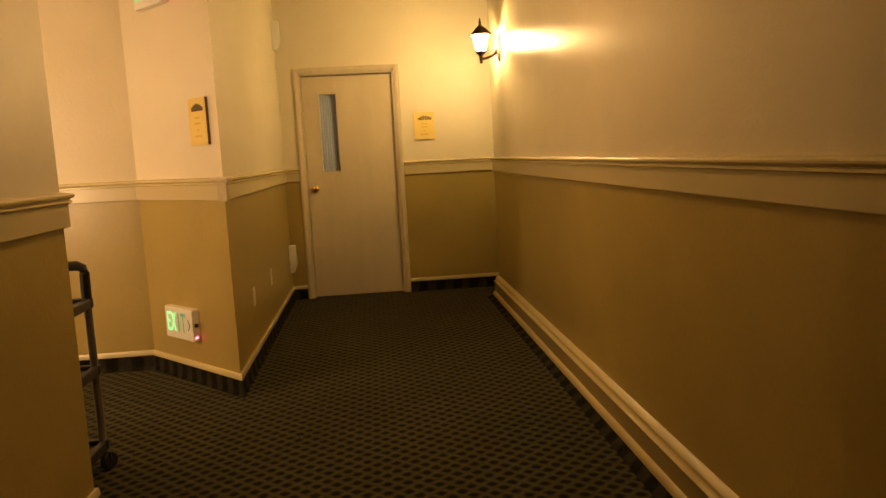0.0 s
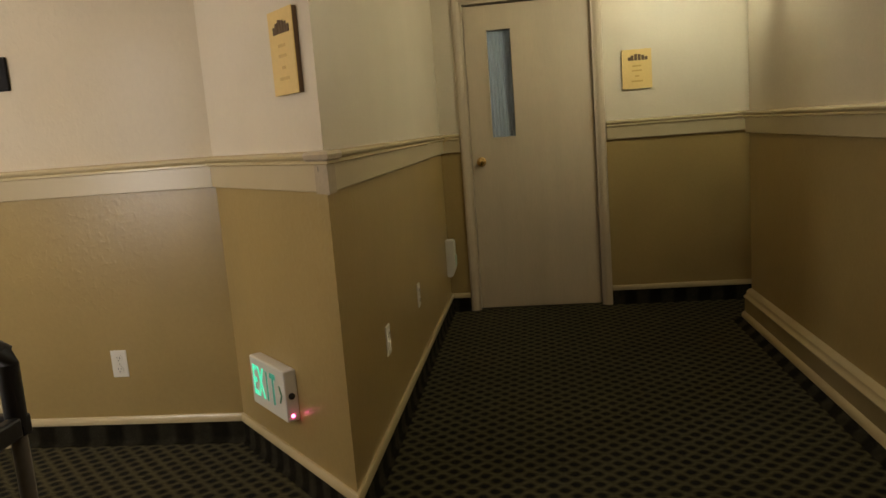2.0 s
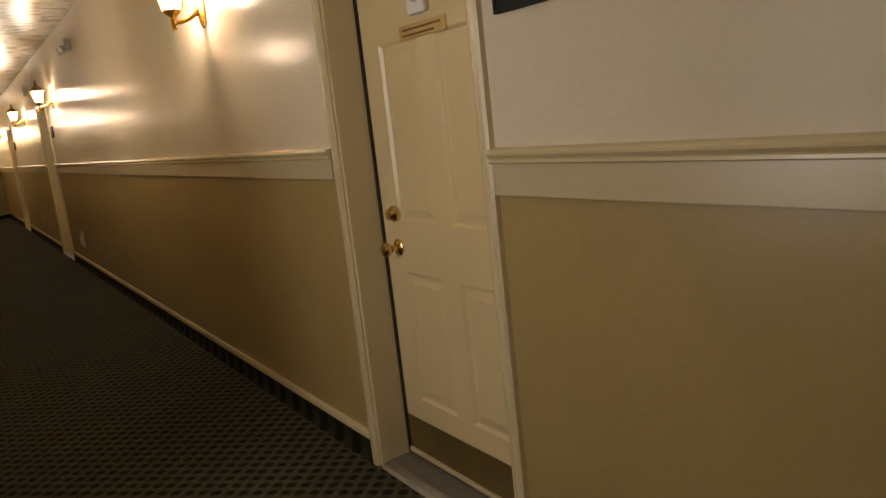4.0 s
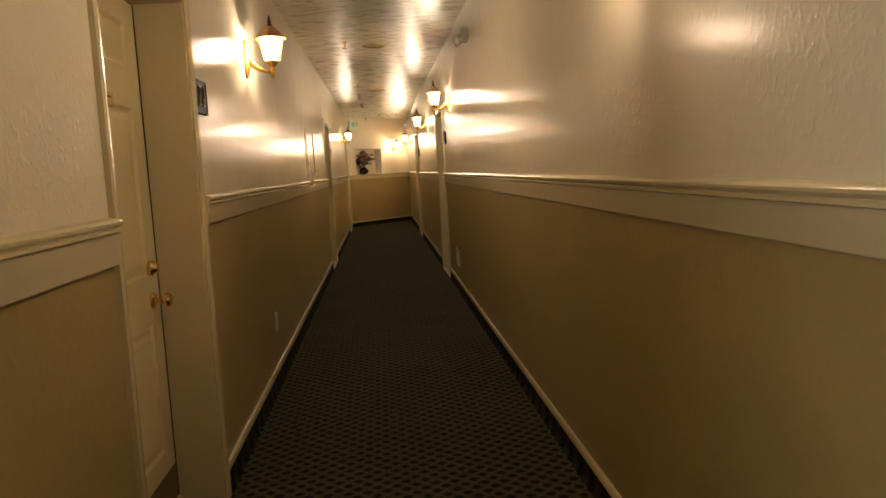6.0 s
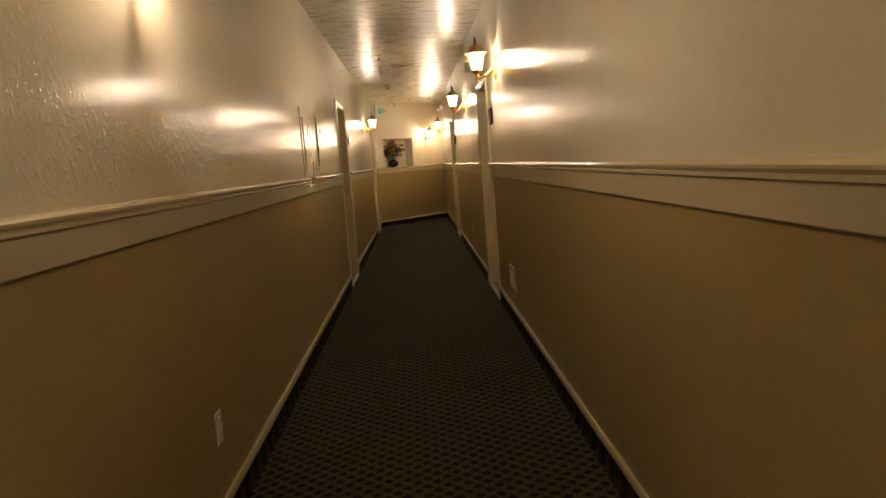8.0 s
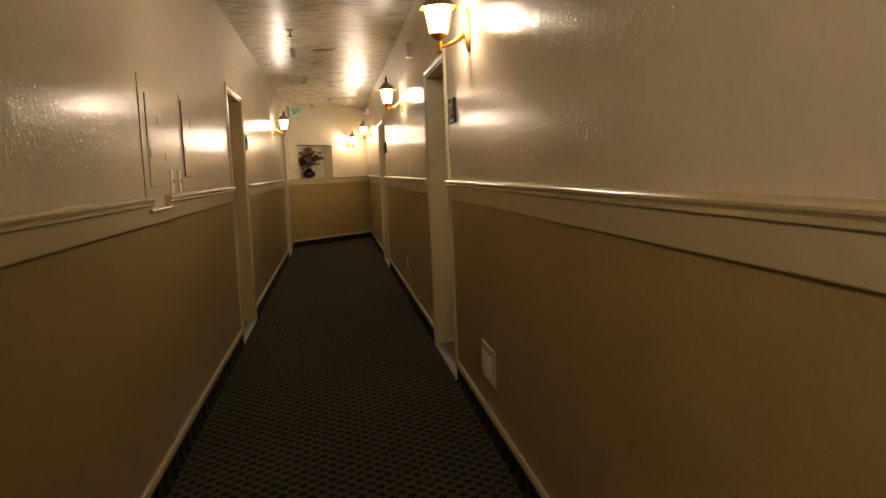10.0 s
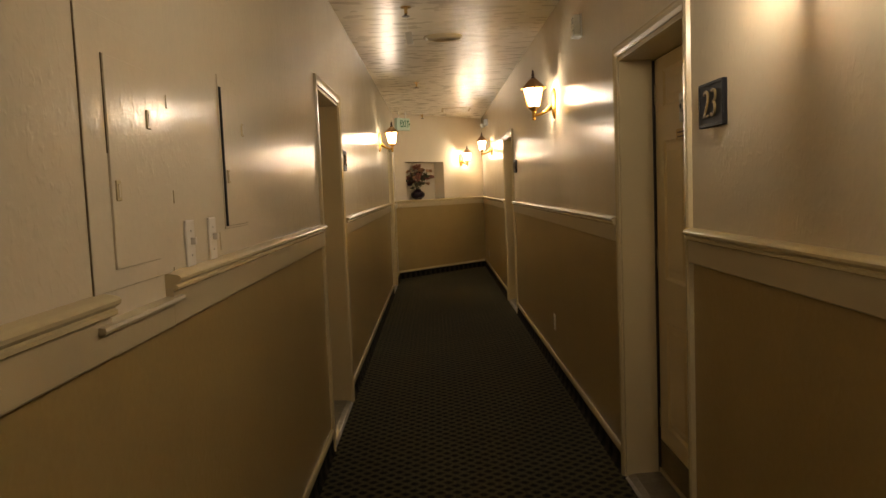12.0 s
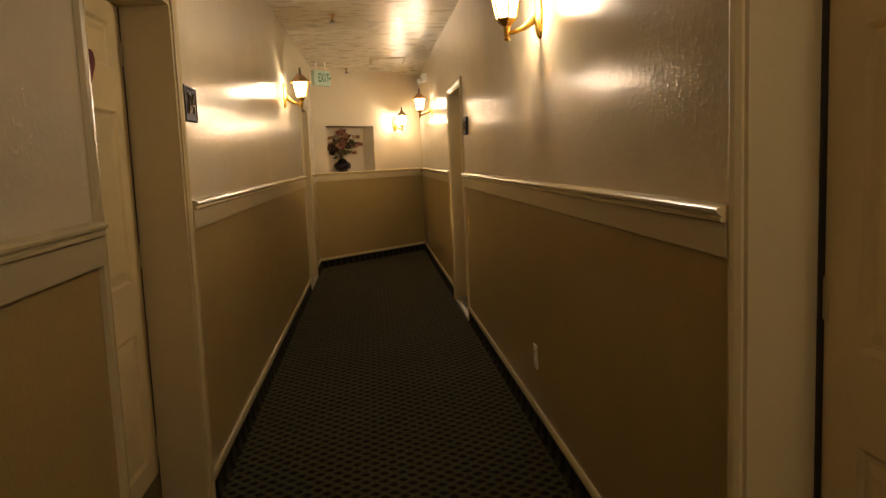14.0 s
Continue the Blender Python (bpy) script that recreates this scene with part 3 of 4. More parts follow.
# dark red hanger and peephole of the fifth door
orn = thing("door_hanger", pose(-13.61, LEFT - 0.18, 1.72, 0, 0, 180), "small dark red heart-shaped hanger on the door", "ornament")
bm = bmesh.new()
for sx in (-1, 1):
    t = lathe([(0.004, -0.006), (0.03, -0.004), (0.034, 0.0), (0.03, 0.004), (0.004, 0.006)], 16)
    moved(t, pose(sx * 0.022, -0.008, 0.012, 90, 0, 0) @ Matrix.Diagonal((1, 1, 1, 1)))
    me = bpy.data.meshes.new("tmp")
    t.to_mesh(me)
    bm.from_mesh(me)
    t.free()
    bpy.data.meshes.remove(me)
vs = [bm.verts.new(p) for p in ((-0.052, -0.012, 0.0), (0.052, -0.012, 0.0), (0.0, -0.012, -0.07), (-0.052, -0.003, 0.0), (0.052, -0.003, 0.0), (0.0, -0.003, -0.07))]
for q in ((0, 1, 2), (5, 4, 3), (0, 3, 4, 1), (1, 4, 5, 2), (2, 5, 3, 0)):
    bm.faces.new([vs[i] for i in q])
part("heart", bm, material("dark_red_felt", (0.13, 0.012, 0.02), 0.8), orn)
part("cord", box(-0.001, -0.006, 0.03, 0.001, -0.003, 0.075), M_INK, orn)


def end_door():
    """Flush taupe service door with a narrow glazed slot, curtained behind."""
    x0, x1, top = END_DOOR
    w, rec, case = x1 - x0, 0.03, CASE
    door = thing("door_7", pose((x0 + x1) / 2, END, 0), "flush taupe service door with narrow window, closed", "door", kind="structure")
    frame_parts(door, w, top, rec, case, M_ENDDOOR)
    c, lh, t = w / 2 - case - 0.024, top - case - 0.03, 0.045
    wx0, wx1, wz0, wz1 = -c + 0.148, -c + 0.303, 1.178, 1.877
    bm = bmesh.new()
    for q in ((-c, wx0, 0.008, lh), (wx1, c, 0.008, lh), (wx0, wx1, 0.008, wz0), (wx0, wx1, wz1, lh)):
        bm_box(bm, q[0], rec, q[2], q[1], rec + t, q[3])
    leaf = part("leaf", bm, M_ENDDOOR, door)
    win = part("window_frame", box(wx0 - 0.012, rec - 0.006, wz0 - 0.012, wx1 + 0.012, rec - 0.0, wz0, 0.001), M_ENDDOOR, leaf)
    for q in ((wx0 - 0.012, wz0, wx0, wz1), (wx1, wz0, wx1 + 0.012, wz1), (wx0 - 0.012, wz1, wx1 + 0.012, wz1 + 0.012)):
        part("window_bead", box(q[0], rec - 0.006, q[1], q[2], rec, q[3]), M_ENDDOOR, leaf)
    glass = bpy.data.materials.new("window_glass")
    glass.use_nodes = True
    g = glass.node_tree.nodes["Principled BSDF"]
    g.inputs["Transmission Weight"].default_value, g.inputs["Roughness"].default_value, g.inputs["IOR"].default_value = 1.0, 0.03, 1.45
    pane = part("pane", box(wx0, rec + 0.018, wz0, wx1, rec + 0.023, wz1), glass, leaf, "clear glass pane")
    pane.visible_shadow = False
    bm = bmesh.new()
    n = 40
    cols = []
    for k in range(n + 1):
        x = wx0 + 0.001 + (wx1 - wx0 - 0.002) * k / n
        y = rec + 0.036 + 0.0014 * math.sin(k * 1.1) + 0.0008 * math.sin(k * 2.7)
        cols.append([bm.verts.new((x, y, z)) for z in (wz0 + 0.001, wz1 - 0.001)])
    for a, b in zip(cols, cols[1:]):
        bm.faces.new((a[0], b[0], b[1], a[1]))
    part("curtain", bm, M_GLASSDARK, door, "blue-grey curtain behind the glass", True)
    part("backing", box(-c, rec + 0.15, 0, c, rec + 0.16, lh), M_DARK, door)
    knob(leaf, "door_knob", -c + 0.06, rec, 1.02, M_BRASS)


end_door()


# ---- wall lamps ----
def wall_lamp(m, metal, roof_metal, label, group, power=1.0, tone=LAMP_COLOUR):
    """Six-sided carriage lantern on a curved arm; the wall is the plane y=0 and the room lies towards -y."""
    lamp = thing("wall_lamp", m, label, "wall lamp", group)
    bm = bmesh.new()
    oval = [(0.048, 0.105, 0.0), (0.048, 0.105, 0.01), (0.04, 0.096, 0.016), (0.028, 0.075, 0.024), (0.01, 0.03, 0.028)]
    rings = [[bm.verts.new((rx * math.cos(2 * math.pi * k / 28), -y, rz * math.sin(2 * math.pi * k / 28))) for k in range(28)] for rx, rz, y in oval]
    for a, b in zip(rings, rings[1:]):
        for k in range(28):
            bm.faces.new((a[k], a[(k + 1) % 28], b[(k + 1) % 28], b[k]))
    bm.faces.new(rings[-1])
    bm.faces.new(rings[0][::-1])
    part("backplate", bm, metal, lamp, smooth=True)
    pts = [(0, -0.02, -0.015), (0, -0.045, -0.035), (0, -0.075, -0.058), (0, -0.11, -0.072), (0, -0.15, -0.078)]
    part("arm", tube(pts, [0.024, 0.017, 0.012, 0.01, 0.01], 12), metal, lamp, smooth=True)
    at = pose(0, -0.15, 0)
    part("finial", moved(lathe([(0.004, -0.112), (0.012, -0.108), (0.014, -0.1), (0.009, -0.094), (0.012, -0.088), (0.014, -0.07), (0.014, -0.05), (0.022, -0.045)], 16), at), metal, lamp, smooth=True)
    part("holder", moved(lathe([(0.018, -0.046), (0.036, -0.034), (0.046, -0.024), (0.047, -0.016), (0.03, -0.014)], 6), at), metal, lamp)
    b0, b1, z0, z1 = 0.044, 0.071, -0.016, 0.112
    for k in range(6):
        a, c = 2 * math.pi * k / 6, 2 * math.pi * (k + 1) / 6
        bm = bmesh.new()
        q = [(b * math.cos(t), b * math.sin(t) - 0.15, z) for b, t, z in ((b0, a, z0), (b0, c, z0), (b1, c, z1), (b1, a, z1))]
        bm.faces.new([bm.verts.new(p) for p in q])
        bmesh.ops.solidify(bm, geom=bm.faces, thickness=0.002)
        pane = part("pane", bm, M_GLOW, lamp, "glowing frosted glass pane")
        pane.visible_shadow = False
        part("frame_bar", tube([(b0 * 1.03 * math.cos(a), b0 * 1.03 * math.sin(a) - 0.15, z0), (b1 * 1.03 * math.cos(a), b1 * 1.03 * math.sin(a) - 0.15, z1)], 0.0055, 6), metal, lamp)
    part("roof_rim", moved(lathe([(0.07, 0.112), (0.097, 0.104), (0.099, 0.109), (0.08, 0.12)], 6), at), metal, lamp)
    part("roof", moved(lathe([(0.082, 0.1185), (0.066, 0.134), (0.048, 0.152), (0.03, 0.168), (0.02, 0.176)], 6), at), roof_metal, lamp)
    part("top_finial", moved(lathe([(0.014, 0.176), (0.017, 0.182), (0.008, 0.19), (0.011, 0.198), (0.011, 0.206), (0.006, 0.216), (0.008, 0.224), (0.002, 0.236)], 14), at), M_BRONZE, lamp, "dark turned finial", True)
    candle = part("bulb_glass", moved(lathe([(0.01, -0.012), (0.014, 0.0), (0.022, 0.026), (0.022, 0.04), (0.012, 0.07), (0.003, 0.088)], 14), at), M_BULB, lamp, "glowing bulb", True)
    candle.visible_shadow = False
    li = bpy.data.lights.new("bulb", "POINT")
    li.energy, li.color, li.shadow_soft_size = LAMP_WATTS * power, tone, 0.032
    ob = new("bulb", li)
    ob.parent, ob.location = lamp, (0, -0.15, 0.034)
    return lamp


M_COPPER = material("copper_lacquered_roof", (0.42, 0.25, 0.13), 0.5, metal=0.3, var=0.2, var_scale=25)
first = wall_lamp(pose(-4.765, RIGHT, 1.972), M_GOLD, M_COPPER, "gold carriage wall lamp with lit frosted panes", "hallway wall lamps")
for x, y, z, turn in ((-10.745, RIGHT, 1.975, 0), (-14.34, RIGHT, 1.968, 0), (-20.1, RIGHT, 1.962, 0), (-7.16, LEFT, 1.968, 180), (-17.75, LEFT, 1.958, 180)):
    copy_thing(first, pose(x, y, z, 0, 0, turn))
copy_thing(first, NICHE @ pose(0.555, 0, 1.88, 0, 0, 180))
wall_lamp(pose(EAST, 7.18, 2.078, 0, 0, -90), M_BRONZE, M_BRONZE, "dark bronze carriage wall lamp with lit frosted panes", "entry wall lamps", 0.8, (0.95, 1.0, 0.68))


# ---- entry passage: unseen ceiling dome, added for fill light ----
DOME_WATTS = 2.0
dome = thing("fill_dome", pose(0.1, 4.3, H1), "unseen round white glass ceiling dome added as fill light", "ceiling light")
part("base_ring", lathe([(0.17, -0.025), (0.175, -0.012), (0.17, 0.0)], 32), M_BRASS, dome, smooth=True)
shade = part("shade", lathe([(0.02, -0.11), (0.08, -0.1), (0.13, -0.075), (0.155, -0.045), (0.16, -0.024)], 32, cap=True), glowing("fill_dome_glass", (1.0, 0.86, 0.68), 5.0), dome, "lit milky glass shade", True)
shade.visible_shadow = False
li = bpy.data.lights.new("dome_fill", "POINT")
li.energy, li.color, li.shadow_soft_size = DOME_WATTS, (1.0, 0.87, 0.68), 0.1
ob = new("dome_fill", li)
ob.parent, ob.location = dome, (0, 0, -0.13)


# unseen window added in the back of the alcove, opposite the first room door, with a pale glowing card behind it
WINDOW_WATTS = 5.0
win = thing("added_window", pose((WIN[0] + WIN[1]) / 2, NEAR_Y, 0, 0, 0, 180), "unseen cream framed alcove window added as a light source, pale glowing card behind", "window", kind="structure")
ww = (WIN[1] - WIN[0]) / 2
part("wall_below", box(-ww, 0.003, -0.02, ww, 0.197, WIN[2]), M_LOWER, win)
for q in ((-ww, WIN[2], -ww + 0.05, WIN[3]), (ww - 0.05, WIN[2], ww, WIN[3]), (-ww + 0.05, WIN[3] - 0.05, ww - 0.05, WIN[3]), (-ww + 0.05, WIN[2], ww - 0.05, WIN[2] + 0.05), (-ww + 0.05, 1.38, ww - 0.05, 1.42)):
    part("window_frame", box(q[0], 0.02, q[1], q[2], 0.1, q[3], 0.003), M_TRIM, win)
part("window_sill", box(-ww - 0.04, -0.03, WIN[2] - 0.035, ww + 0.04, 0.02, WIN[2] + 0.004, 0.004), M_TRIM, win)
for z0, z1 in ((WIN[2] + 0.05, 1.38), (1.42, WIN[3] - 0.05)):
    pane = part("pane", box(-ww + 0.05, 0.055, z0, ww - 0.05, 0.06, z1), bpy.data.materials["window_glass"], win, "clear glass pane")
    pane.visible_shadow = False
part("backdrop", box(-0.8, 0.3, 0.2, 0.8, 0.32, 2.6), glowing("pale_glow_card", (0.85, 0.9, 1.0), 1.5), win)
# area lamp added in the opening to light the corner walls
li = bpy.data.lights.new("window_fill", "AREA")
li.shape, li.size, li.size_y = "RECTANGLE", 2 * ww - 0.1, WIN[3] - WIN[2] - 0.1
li.energy, li.color = WINDOW_WATTS, (1.0, 0.94, 0.83)
ob = new("window_fill", li)
ob.matrix_world = look(((WIN[0] + WIN[1]) / 2, NEAR_Y + 0.004, (WIN[2] + WIN[3]) / 2), ((WIN[0] + WIN[1]) / 2, RIGHT, (WIN[2] + WIN[3]) / 2))


# ---- fixtures on the walls ----
def on_wall(p, q, s, z):
    """A frame on the wall from p to q, s metres along: x to the right as seen from the room, y into the wall."""
    p, q = Vector(p), Vector(q)
    u = (q - p).normalized()
    at = p + u * s
    return Matrix(((u.x, -u.y, 0, at.x), (u.y, u.x, 0, at.y), (0, 0, 1, z), (0, 0, 0, 1)))


def right_wall(x, z):
    return pose(x, RIGHT, z)


def left_wall(x, z):
    return pose(x, LEFT, z, 0, 0, 180)


def west_wall(y, z):
    return pose(WEST1, y, z, 0, 0, 90)


DIAG_LEN = (Vector(POST) - Vector(NOOK)).length


def diag_wall(s, z):
    return on_wall(NOOK, POST, DIAG_LEN - s, z)


def outlet(m, label="white duplex outlet on the tan wall", name="outlet", category="outlet"):
    o = thing(name, m, label, category, "wall plates")
    part("cover_plate", box(-0.036, -0.006, -0.06, 0.036, 0, 0.06, 0.003), M_PLASTIC, o)
    for dz in (-0.025, 0.025):
        face = part("socket", moved(lathe([(0.0165, 0), (0.0165, 0.003)], 18), pose(0, -0.006, dz, 90, 0, 0)), M_PLASTIC, o)
        for dx in (-0.006, 0.006):
            part("slot", box(dx - 0.001, -0.0098, dz - 0.002, dx + 0.001, -0.0088, dz + 0.008), M_DARK, face)
        part("slot", box(-0.002, -0.0098, dz - 0.011, 0.002, -0.0088, dz - 0.007), M_DARK, face)
    part("screw", moved(lathe([(0.003, 0), (0.002, 0.001)], 10), pose(0, -0.006, 0, 90, 0, 0)), M_STEEL, o)
    return o


def light_switch(m, label):
    o = thing("light_switch", m, label, "light switch", "wall plates")
    part("cover_plate", box(-0.031, -0.007, -0.057, 0.031, 0, 0.057, 0.003), M_PLATE, o)
    part("toggle", box(-0.005, -0.02, -0.004, 0.005, -0.006, 0.014, 0.002), M_PLATE, o)
    for dz in (-0.03, 0.03):
        part("screw", moved(lathe([(0.003, 0), (0.002, 0.001)], 10), pose(0, -0.007, dz, 90, 0, 0)), M_STEEL, o)


outlet(right_wall(-1.947, 0.367))
outlet(west_wall(6.015, 0.443))
outlet(west_wall(6.84, 0.44))
outlet(right_wall(-14.62, 0.376))
outlet(left_wall(-7.54, 0.387))
outlet(right_wall(-21.5, 0.3))
light_switch(left_wall(-10.88, 1.3), "painted-over cream light switch above the chair rail")
light_switch(left_wall(-11.067, 1.3), "painted-over cream light switch above the chair rail")


def wall_vent(m):
    v = thing("wall_vent", m, "white two-part grille low on the tan wall", "vent")
    part("frame", box(-0.15, -0.008, -0.09, 0.15, 0, 0.09, 0.003), M_IVORY, v)
    for sx in (-1, 1):
        part("insert", box(sx * 0.066 - 0.052, -0.014, -0.075, sx * 0.066 + 0.052, -0.008, 0.045, 0.003), M_PLASTIC, v)
    return v


wall_vent(right_wall(-10.555, 0.361))


def plaque(m, text):
    p = thing("number_plaque", m, f"dark framed room number plaque reading {text}", "sign", "room number plaques")
    part("board", box(-0.1, -0.014, -0.068, 0.1, 0, 0.068, 0.003), M_PLAQUE, p)
    for x0, z0, x1, z1 in ((-0.1, 0.058, 0.1, 0.068), (-0.1, -0.068, 0.1, -0.058), (-0.1, -0.058, -0.09, 0.058), (0.09, -0.058, 0.1, 0.058)):
        part("rim", box(x0, -0.0165, z0, x1, -0.013, z1, 0.0015), M_PLAQUE, p)
    slant = Matrix(((0.86, 0, 0.12, 0), (0, 1, 0, 0), (0, 0, 1, 0), (0, 0, 0, 1)))
    for k, ch in enumerate(text):
        part("digit", words(ch, 0.125, 0.003, pose(-0.031 + 0.062 * k, -0.017, -0.002) @ slant, 0.0006 if text == "21" else -0.0022), M_DIGIT, p, "raised gold digit")


plaque(right_wall(-2.347, 1.615), "21")
plaque(left_wall(-5.915, 1.64), "22")
plaque(right_wall(-11.33, 1.632), "23")
plaque(left_wall(-14.17, 1.622), "24")
plaque(right_wall(-16.99, 1.61), "25")


def notice(m, w, h, label):
    n = thing("notice", m, label, "notice", "yellow notices")
    board = part("board", box(-w / 2, -0.016, -h / 2, w / 2, 0, h / 2, 0.001), M_INK, n)
    sheet = part("sheet", box(-w / 2 - 0.001, -0.0185, -h / 2 - 0.001, w / 2 + 0.001, -0.0155, h / 2 + 0.001), M_PAPER, n, "yellow printed sheet")
    for k, (dx, hh) in enumerate(((-0.3, 0.035), (-0.2, 0.05), (-0.08, 0.062), (0.04, 0.058), (0.16, 0.05), (0.27, 0.034))):
        part("emblem_piece", box(dx * w - 0.002 * k * 0, -0.0205, h * 0.22, dx * w + 0.1 * w, -0.0183, h * 0.22 + hh * h * 2.6), M_INK, sheet)
    for k, (dz, ww) in enumerate(((0.08, 0.3), (-0.04, 0.34), (-0.18, 0.14), (-0.31, 0.4))):
        part("lettering", box(-ww * w / 2, -0.0195, dz * h - 0.005, ww * w / 2, -0.0183, dz * h + 0.005), M_TAG, sheet)


notice(diag_wall(0.175, 1.528), 0.175, 0.255, "yellow printed notice board on the corner wall")
notice(pose(0.558, END, 1.546), 0.185, 0.246, "yellow printed notice beside the service door")


def exit_sign(m, label, group="exit signs"):
    """White boxed emergency exit sign with green letters, a test button and a red pilot lamp."""
    e = thing("exit_sign", m, label, "exit sign", group)
    w, h, d = 0.32, 0.19, 0.05
    part("housing", box(-w / 2, -d, -h / 2, w / 2, 0, h / 2, 0.006), M_PLASTIC, e)
    for k, ch in enumerate("EXIT"):
        x = -0.115 + 0.058 * k
        part("letter", words(ch, 0.165 if ch != "I" else 0.16, 0.0012, pose(x, -d - 0.0012, 0.0) @ Matrix.Diagonal((0.5, 1, 1, 1)), 0.002), M_GREEN if k < 2 else M_FADED, e, "lit green letter" if k < 2 else "faintly lit green letter")
    bm = bmesh.new()
    q = [bm.verts.new((x, -d - y, z)) for y in (0.0, 0.002) for x, z in ((0.108, 0.032), (0.126, 0.0), (0.108, -0.032), (0.116, -0.032), (0.136, 0.0), (0.116, 0.032))]
    bm.faces.new(q[6:])
    for k in range(6):
        bm.faces.new((q[k], q[(k + 1) % 6], q[6 + (k + 1) % 6], q[6 + k]))
    part("arrow", bm, M_DIMGREEN, e, "dark chevron arrow")
    part("test_button", moved(lathe([(0.012, 0), (0.012, 0.004), (0.006, 0.006)], 14), pose(w / 2, -d * 0.5, 0.0, 0, 90, 0)), M_BLACK, e)
    part("pilot_lamp", moved(lathe([(0.006, 0), (0.006, 0.003), (0.003, 0.006)], 12), pose(w / 2, -d * 0.55, -h / 2 + 0.022, 0, 90, 0)), M_PINK, e, "glowing red pilot lamp")


exit_sign(diag_wall(0.55, 0.362), "white exit sign with green letters mounted low on the wall")
exit_sign(diag_wall(0.55, 2.295), "white exit sign with green letters mounted high on the wall")


def wall_box(m, label):
    b = thing("emergency_strobe", m, label, "alarm device", "alarm devices")
    bm = bmesh.new()
    prof = [(0.0, -0.125), (-0.035, -0.125), (-0.06, -0.07), (-0.06, 0.112), (-0.052, 0.125), (0.0, 0.125)]
    rings = [[bm.verts.new((x, y, z)) for y, z in prof] for x in (-0.04, 0.04)]
    for k in range(6):
        bm.faces.new((rings[0][k], rings[0][(k + 1) % 6], rings[1][(k + 1) % 6], rings[1][k]))
    bm.faces.new(rings[0])
    bm.faces.new(rings[1][::-1])
    bmesh.ops.bevel(bm, geom=list(bm.edges), offset=0.004, segments=2, affect="EDGES")
    part("housing", bm, M_PLASTIC, b)
    part("lens", box(-0.026, -0.066, -0.055, 0.026, -0.058, 0.02, 0.003), M_PALEGREEN, b, "pale green lens")


wall_box(west_wall(8.13, 0.4), "white slanted alarm box low on the wall by the service door")
wall_box(west_wall(8.12, 2.39), "white slanted alarm box high on the wall by the service door")


def emergency_light(m, label):
    e = thing("emergency_light", m, label, "emergency light", "emergency lights")
    part("housing", box(-0.075, -0.06, -0.05, 0.075, 0, 0.05, 0.008), M_GREYP, e)
    for sx in (-1, 1):
        head = part("lamp_head", moved(lathe([(0.02, 0.0), (0.03, 0.012), (0.036, 0.05), (0.034, 0.052)], 18), pose(sx * 0.045, -0.055, -0.03, 115, 0, sx * 25)), M_GREYP, e, smooth=True)
        part("lens", moved(lathe([(0.031, 0.0), (0.02, 0.006), (0.004, 0.008)], 18), pose(sx * 0.045, -0.055, -0.03, 115, 0, sx * 25) @ pose(0, 0, 0.051)), M_PLASTIC, head, smooth=True)


def sounder(m, label):
    """Small boxed alarm sounder: housing on a back plate, a lip below and a row of sound holes down each half."""
    e = thing("alarm_sounder", m, label, "alarm device", "alarm devices")
    part("back_plate", box(-0.05, -0.006, -0.066, 0.05, 0, 0.064, 0.003), M_PLASTIC, e)
    body = part("housing", box(-0.042, -0.044, -0.05, 0.042, -0.006, 0.06, 0.006), M_IVORY, e)
    for sx in (-0.02, 0.016):
        for k in range(4):
            part("sound_hole", moved(lathe([(0.006, 0.0), (0.006, 0.002)], 10), pose(sx, -0.0435, -0.025 + 0.022 * k, 90, 0, 0)), M_DARK, body, "dark sound hole")
    part("lip", box(-0.048, -0.05, -0.062, 0.048, -0.006, -0.05, 0.003), M_PLASTIC, e)


sounder(right_wall(-13.38, 2.295), "small ivory alarm sounder with dark holes high on the wall")
for x, z in ((-8.885, 2.34), (-20.9, 2.4)):
    emergency_light(right_wall(x, z), "grey two-headed emergency light high on the wall")


def panel_cover(m, w, h, ajar, label):
    """Painted-over electrical panel: trim plate, inner door, latches; the hinge-side gap opens towards local -x."""
    p = thing("electrical_panel", m, label, "electrical panel", "electrical panels")
    part("trim_frame", box(-w / 2, -0.004, -h / 2, w / 2, 0, h / 2, 0.0015), M_UPPER, p)
    if ajar:
        x0, x1, z0, z1 = -w / 2 + 0.014, w / 2 - 0.012, -h / 2 + 0.008, h / 2 - 0.035
        part("gap", box(x0 - 0.011, -0.009, z0, x0, -0.003, z1), M_DARK, p, "dark open gap")
    else:
        # thin brown strip paints the shadow beside the trim plate
        part("gap", box(-w / 2 - 0.002, -0.003, -h / 2, -w / 2, 0.0, h / 2), M_SEAM, p, "painted brown shadow line along the edge")
        x0, x1, z0, z1 = -w / 2 + 0.092, w / 2 - 0.085, -h / 2 + 0.038, h / 2 - 0.072
        part("gap", box(x0 - 0.0018, -0.0065, 0.0, x0, -0.003, z1), M_SEAM, p, "thin seam along the door")
    door = part("panel_door", box(x0, -0.009, z0, x1, -0.003, z1, 0.0015), M_UPPER, p)
    for lx, lz in ((x1 - 0.02, 0.08), (x0 + 0.025, -0.07)):
        latch = part("latch", box(lx - 0.011, -0.0125, lz - 0.02, lx + 0.011, -0.0085, lz + 0.02, 0.002), M_TRIM, door)
        part("latch_slot", box(lx - 0.005, -0.0135, lz - 0.013, lx + 0.004, -0.012, lz + 0.013), M_BOARD, latch)


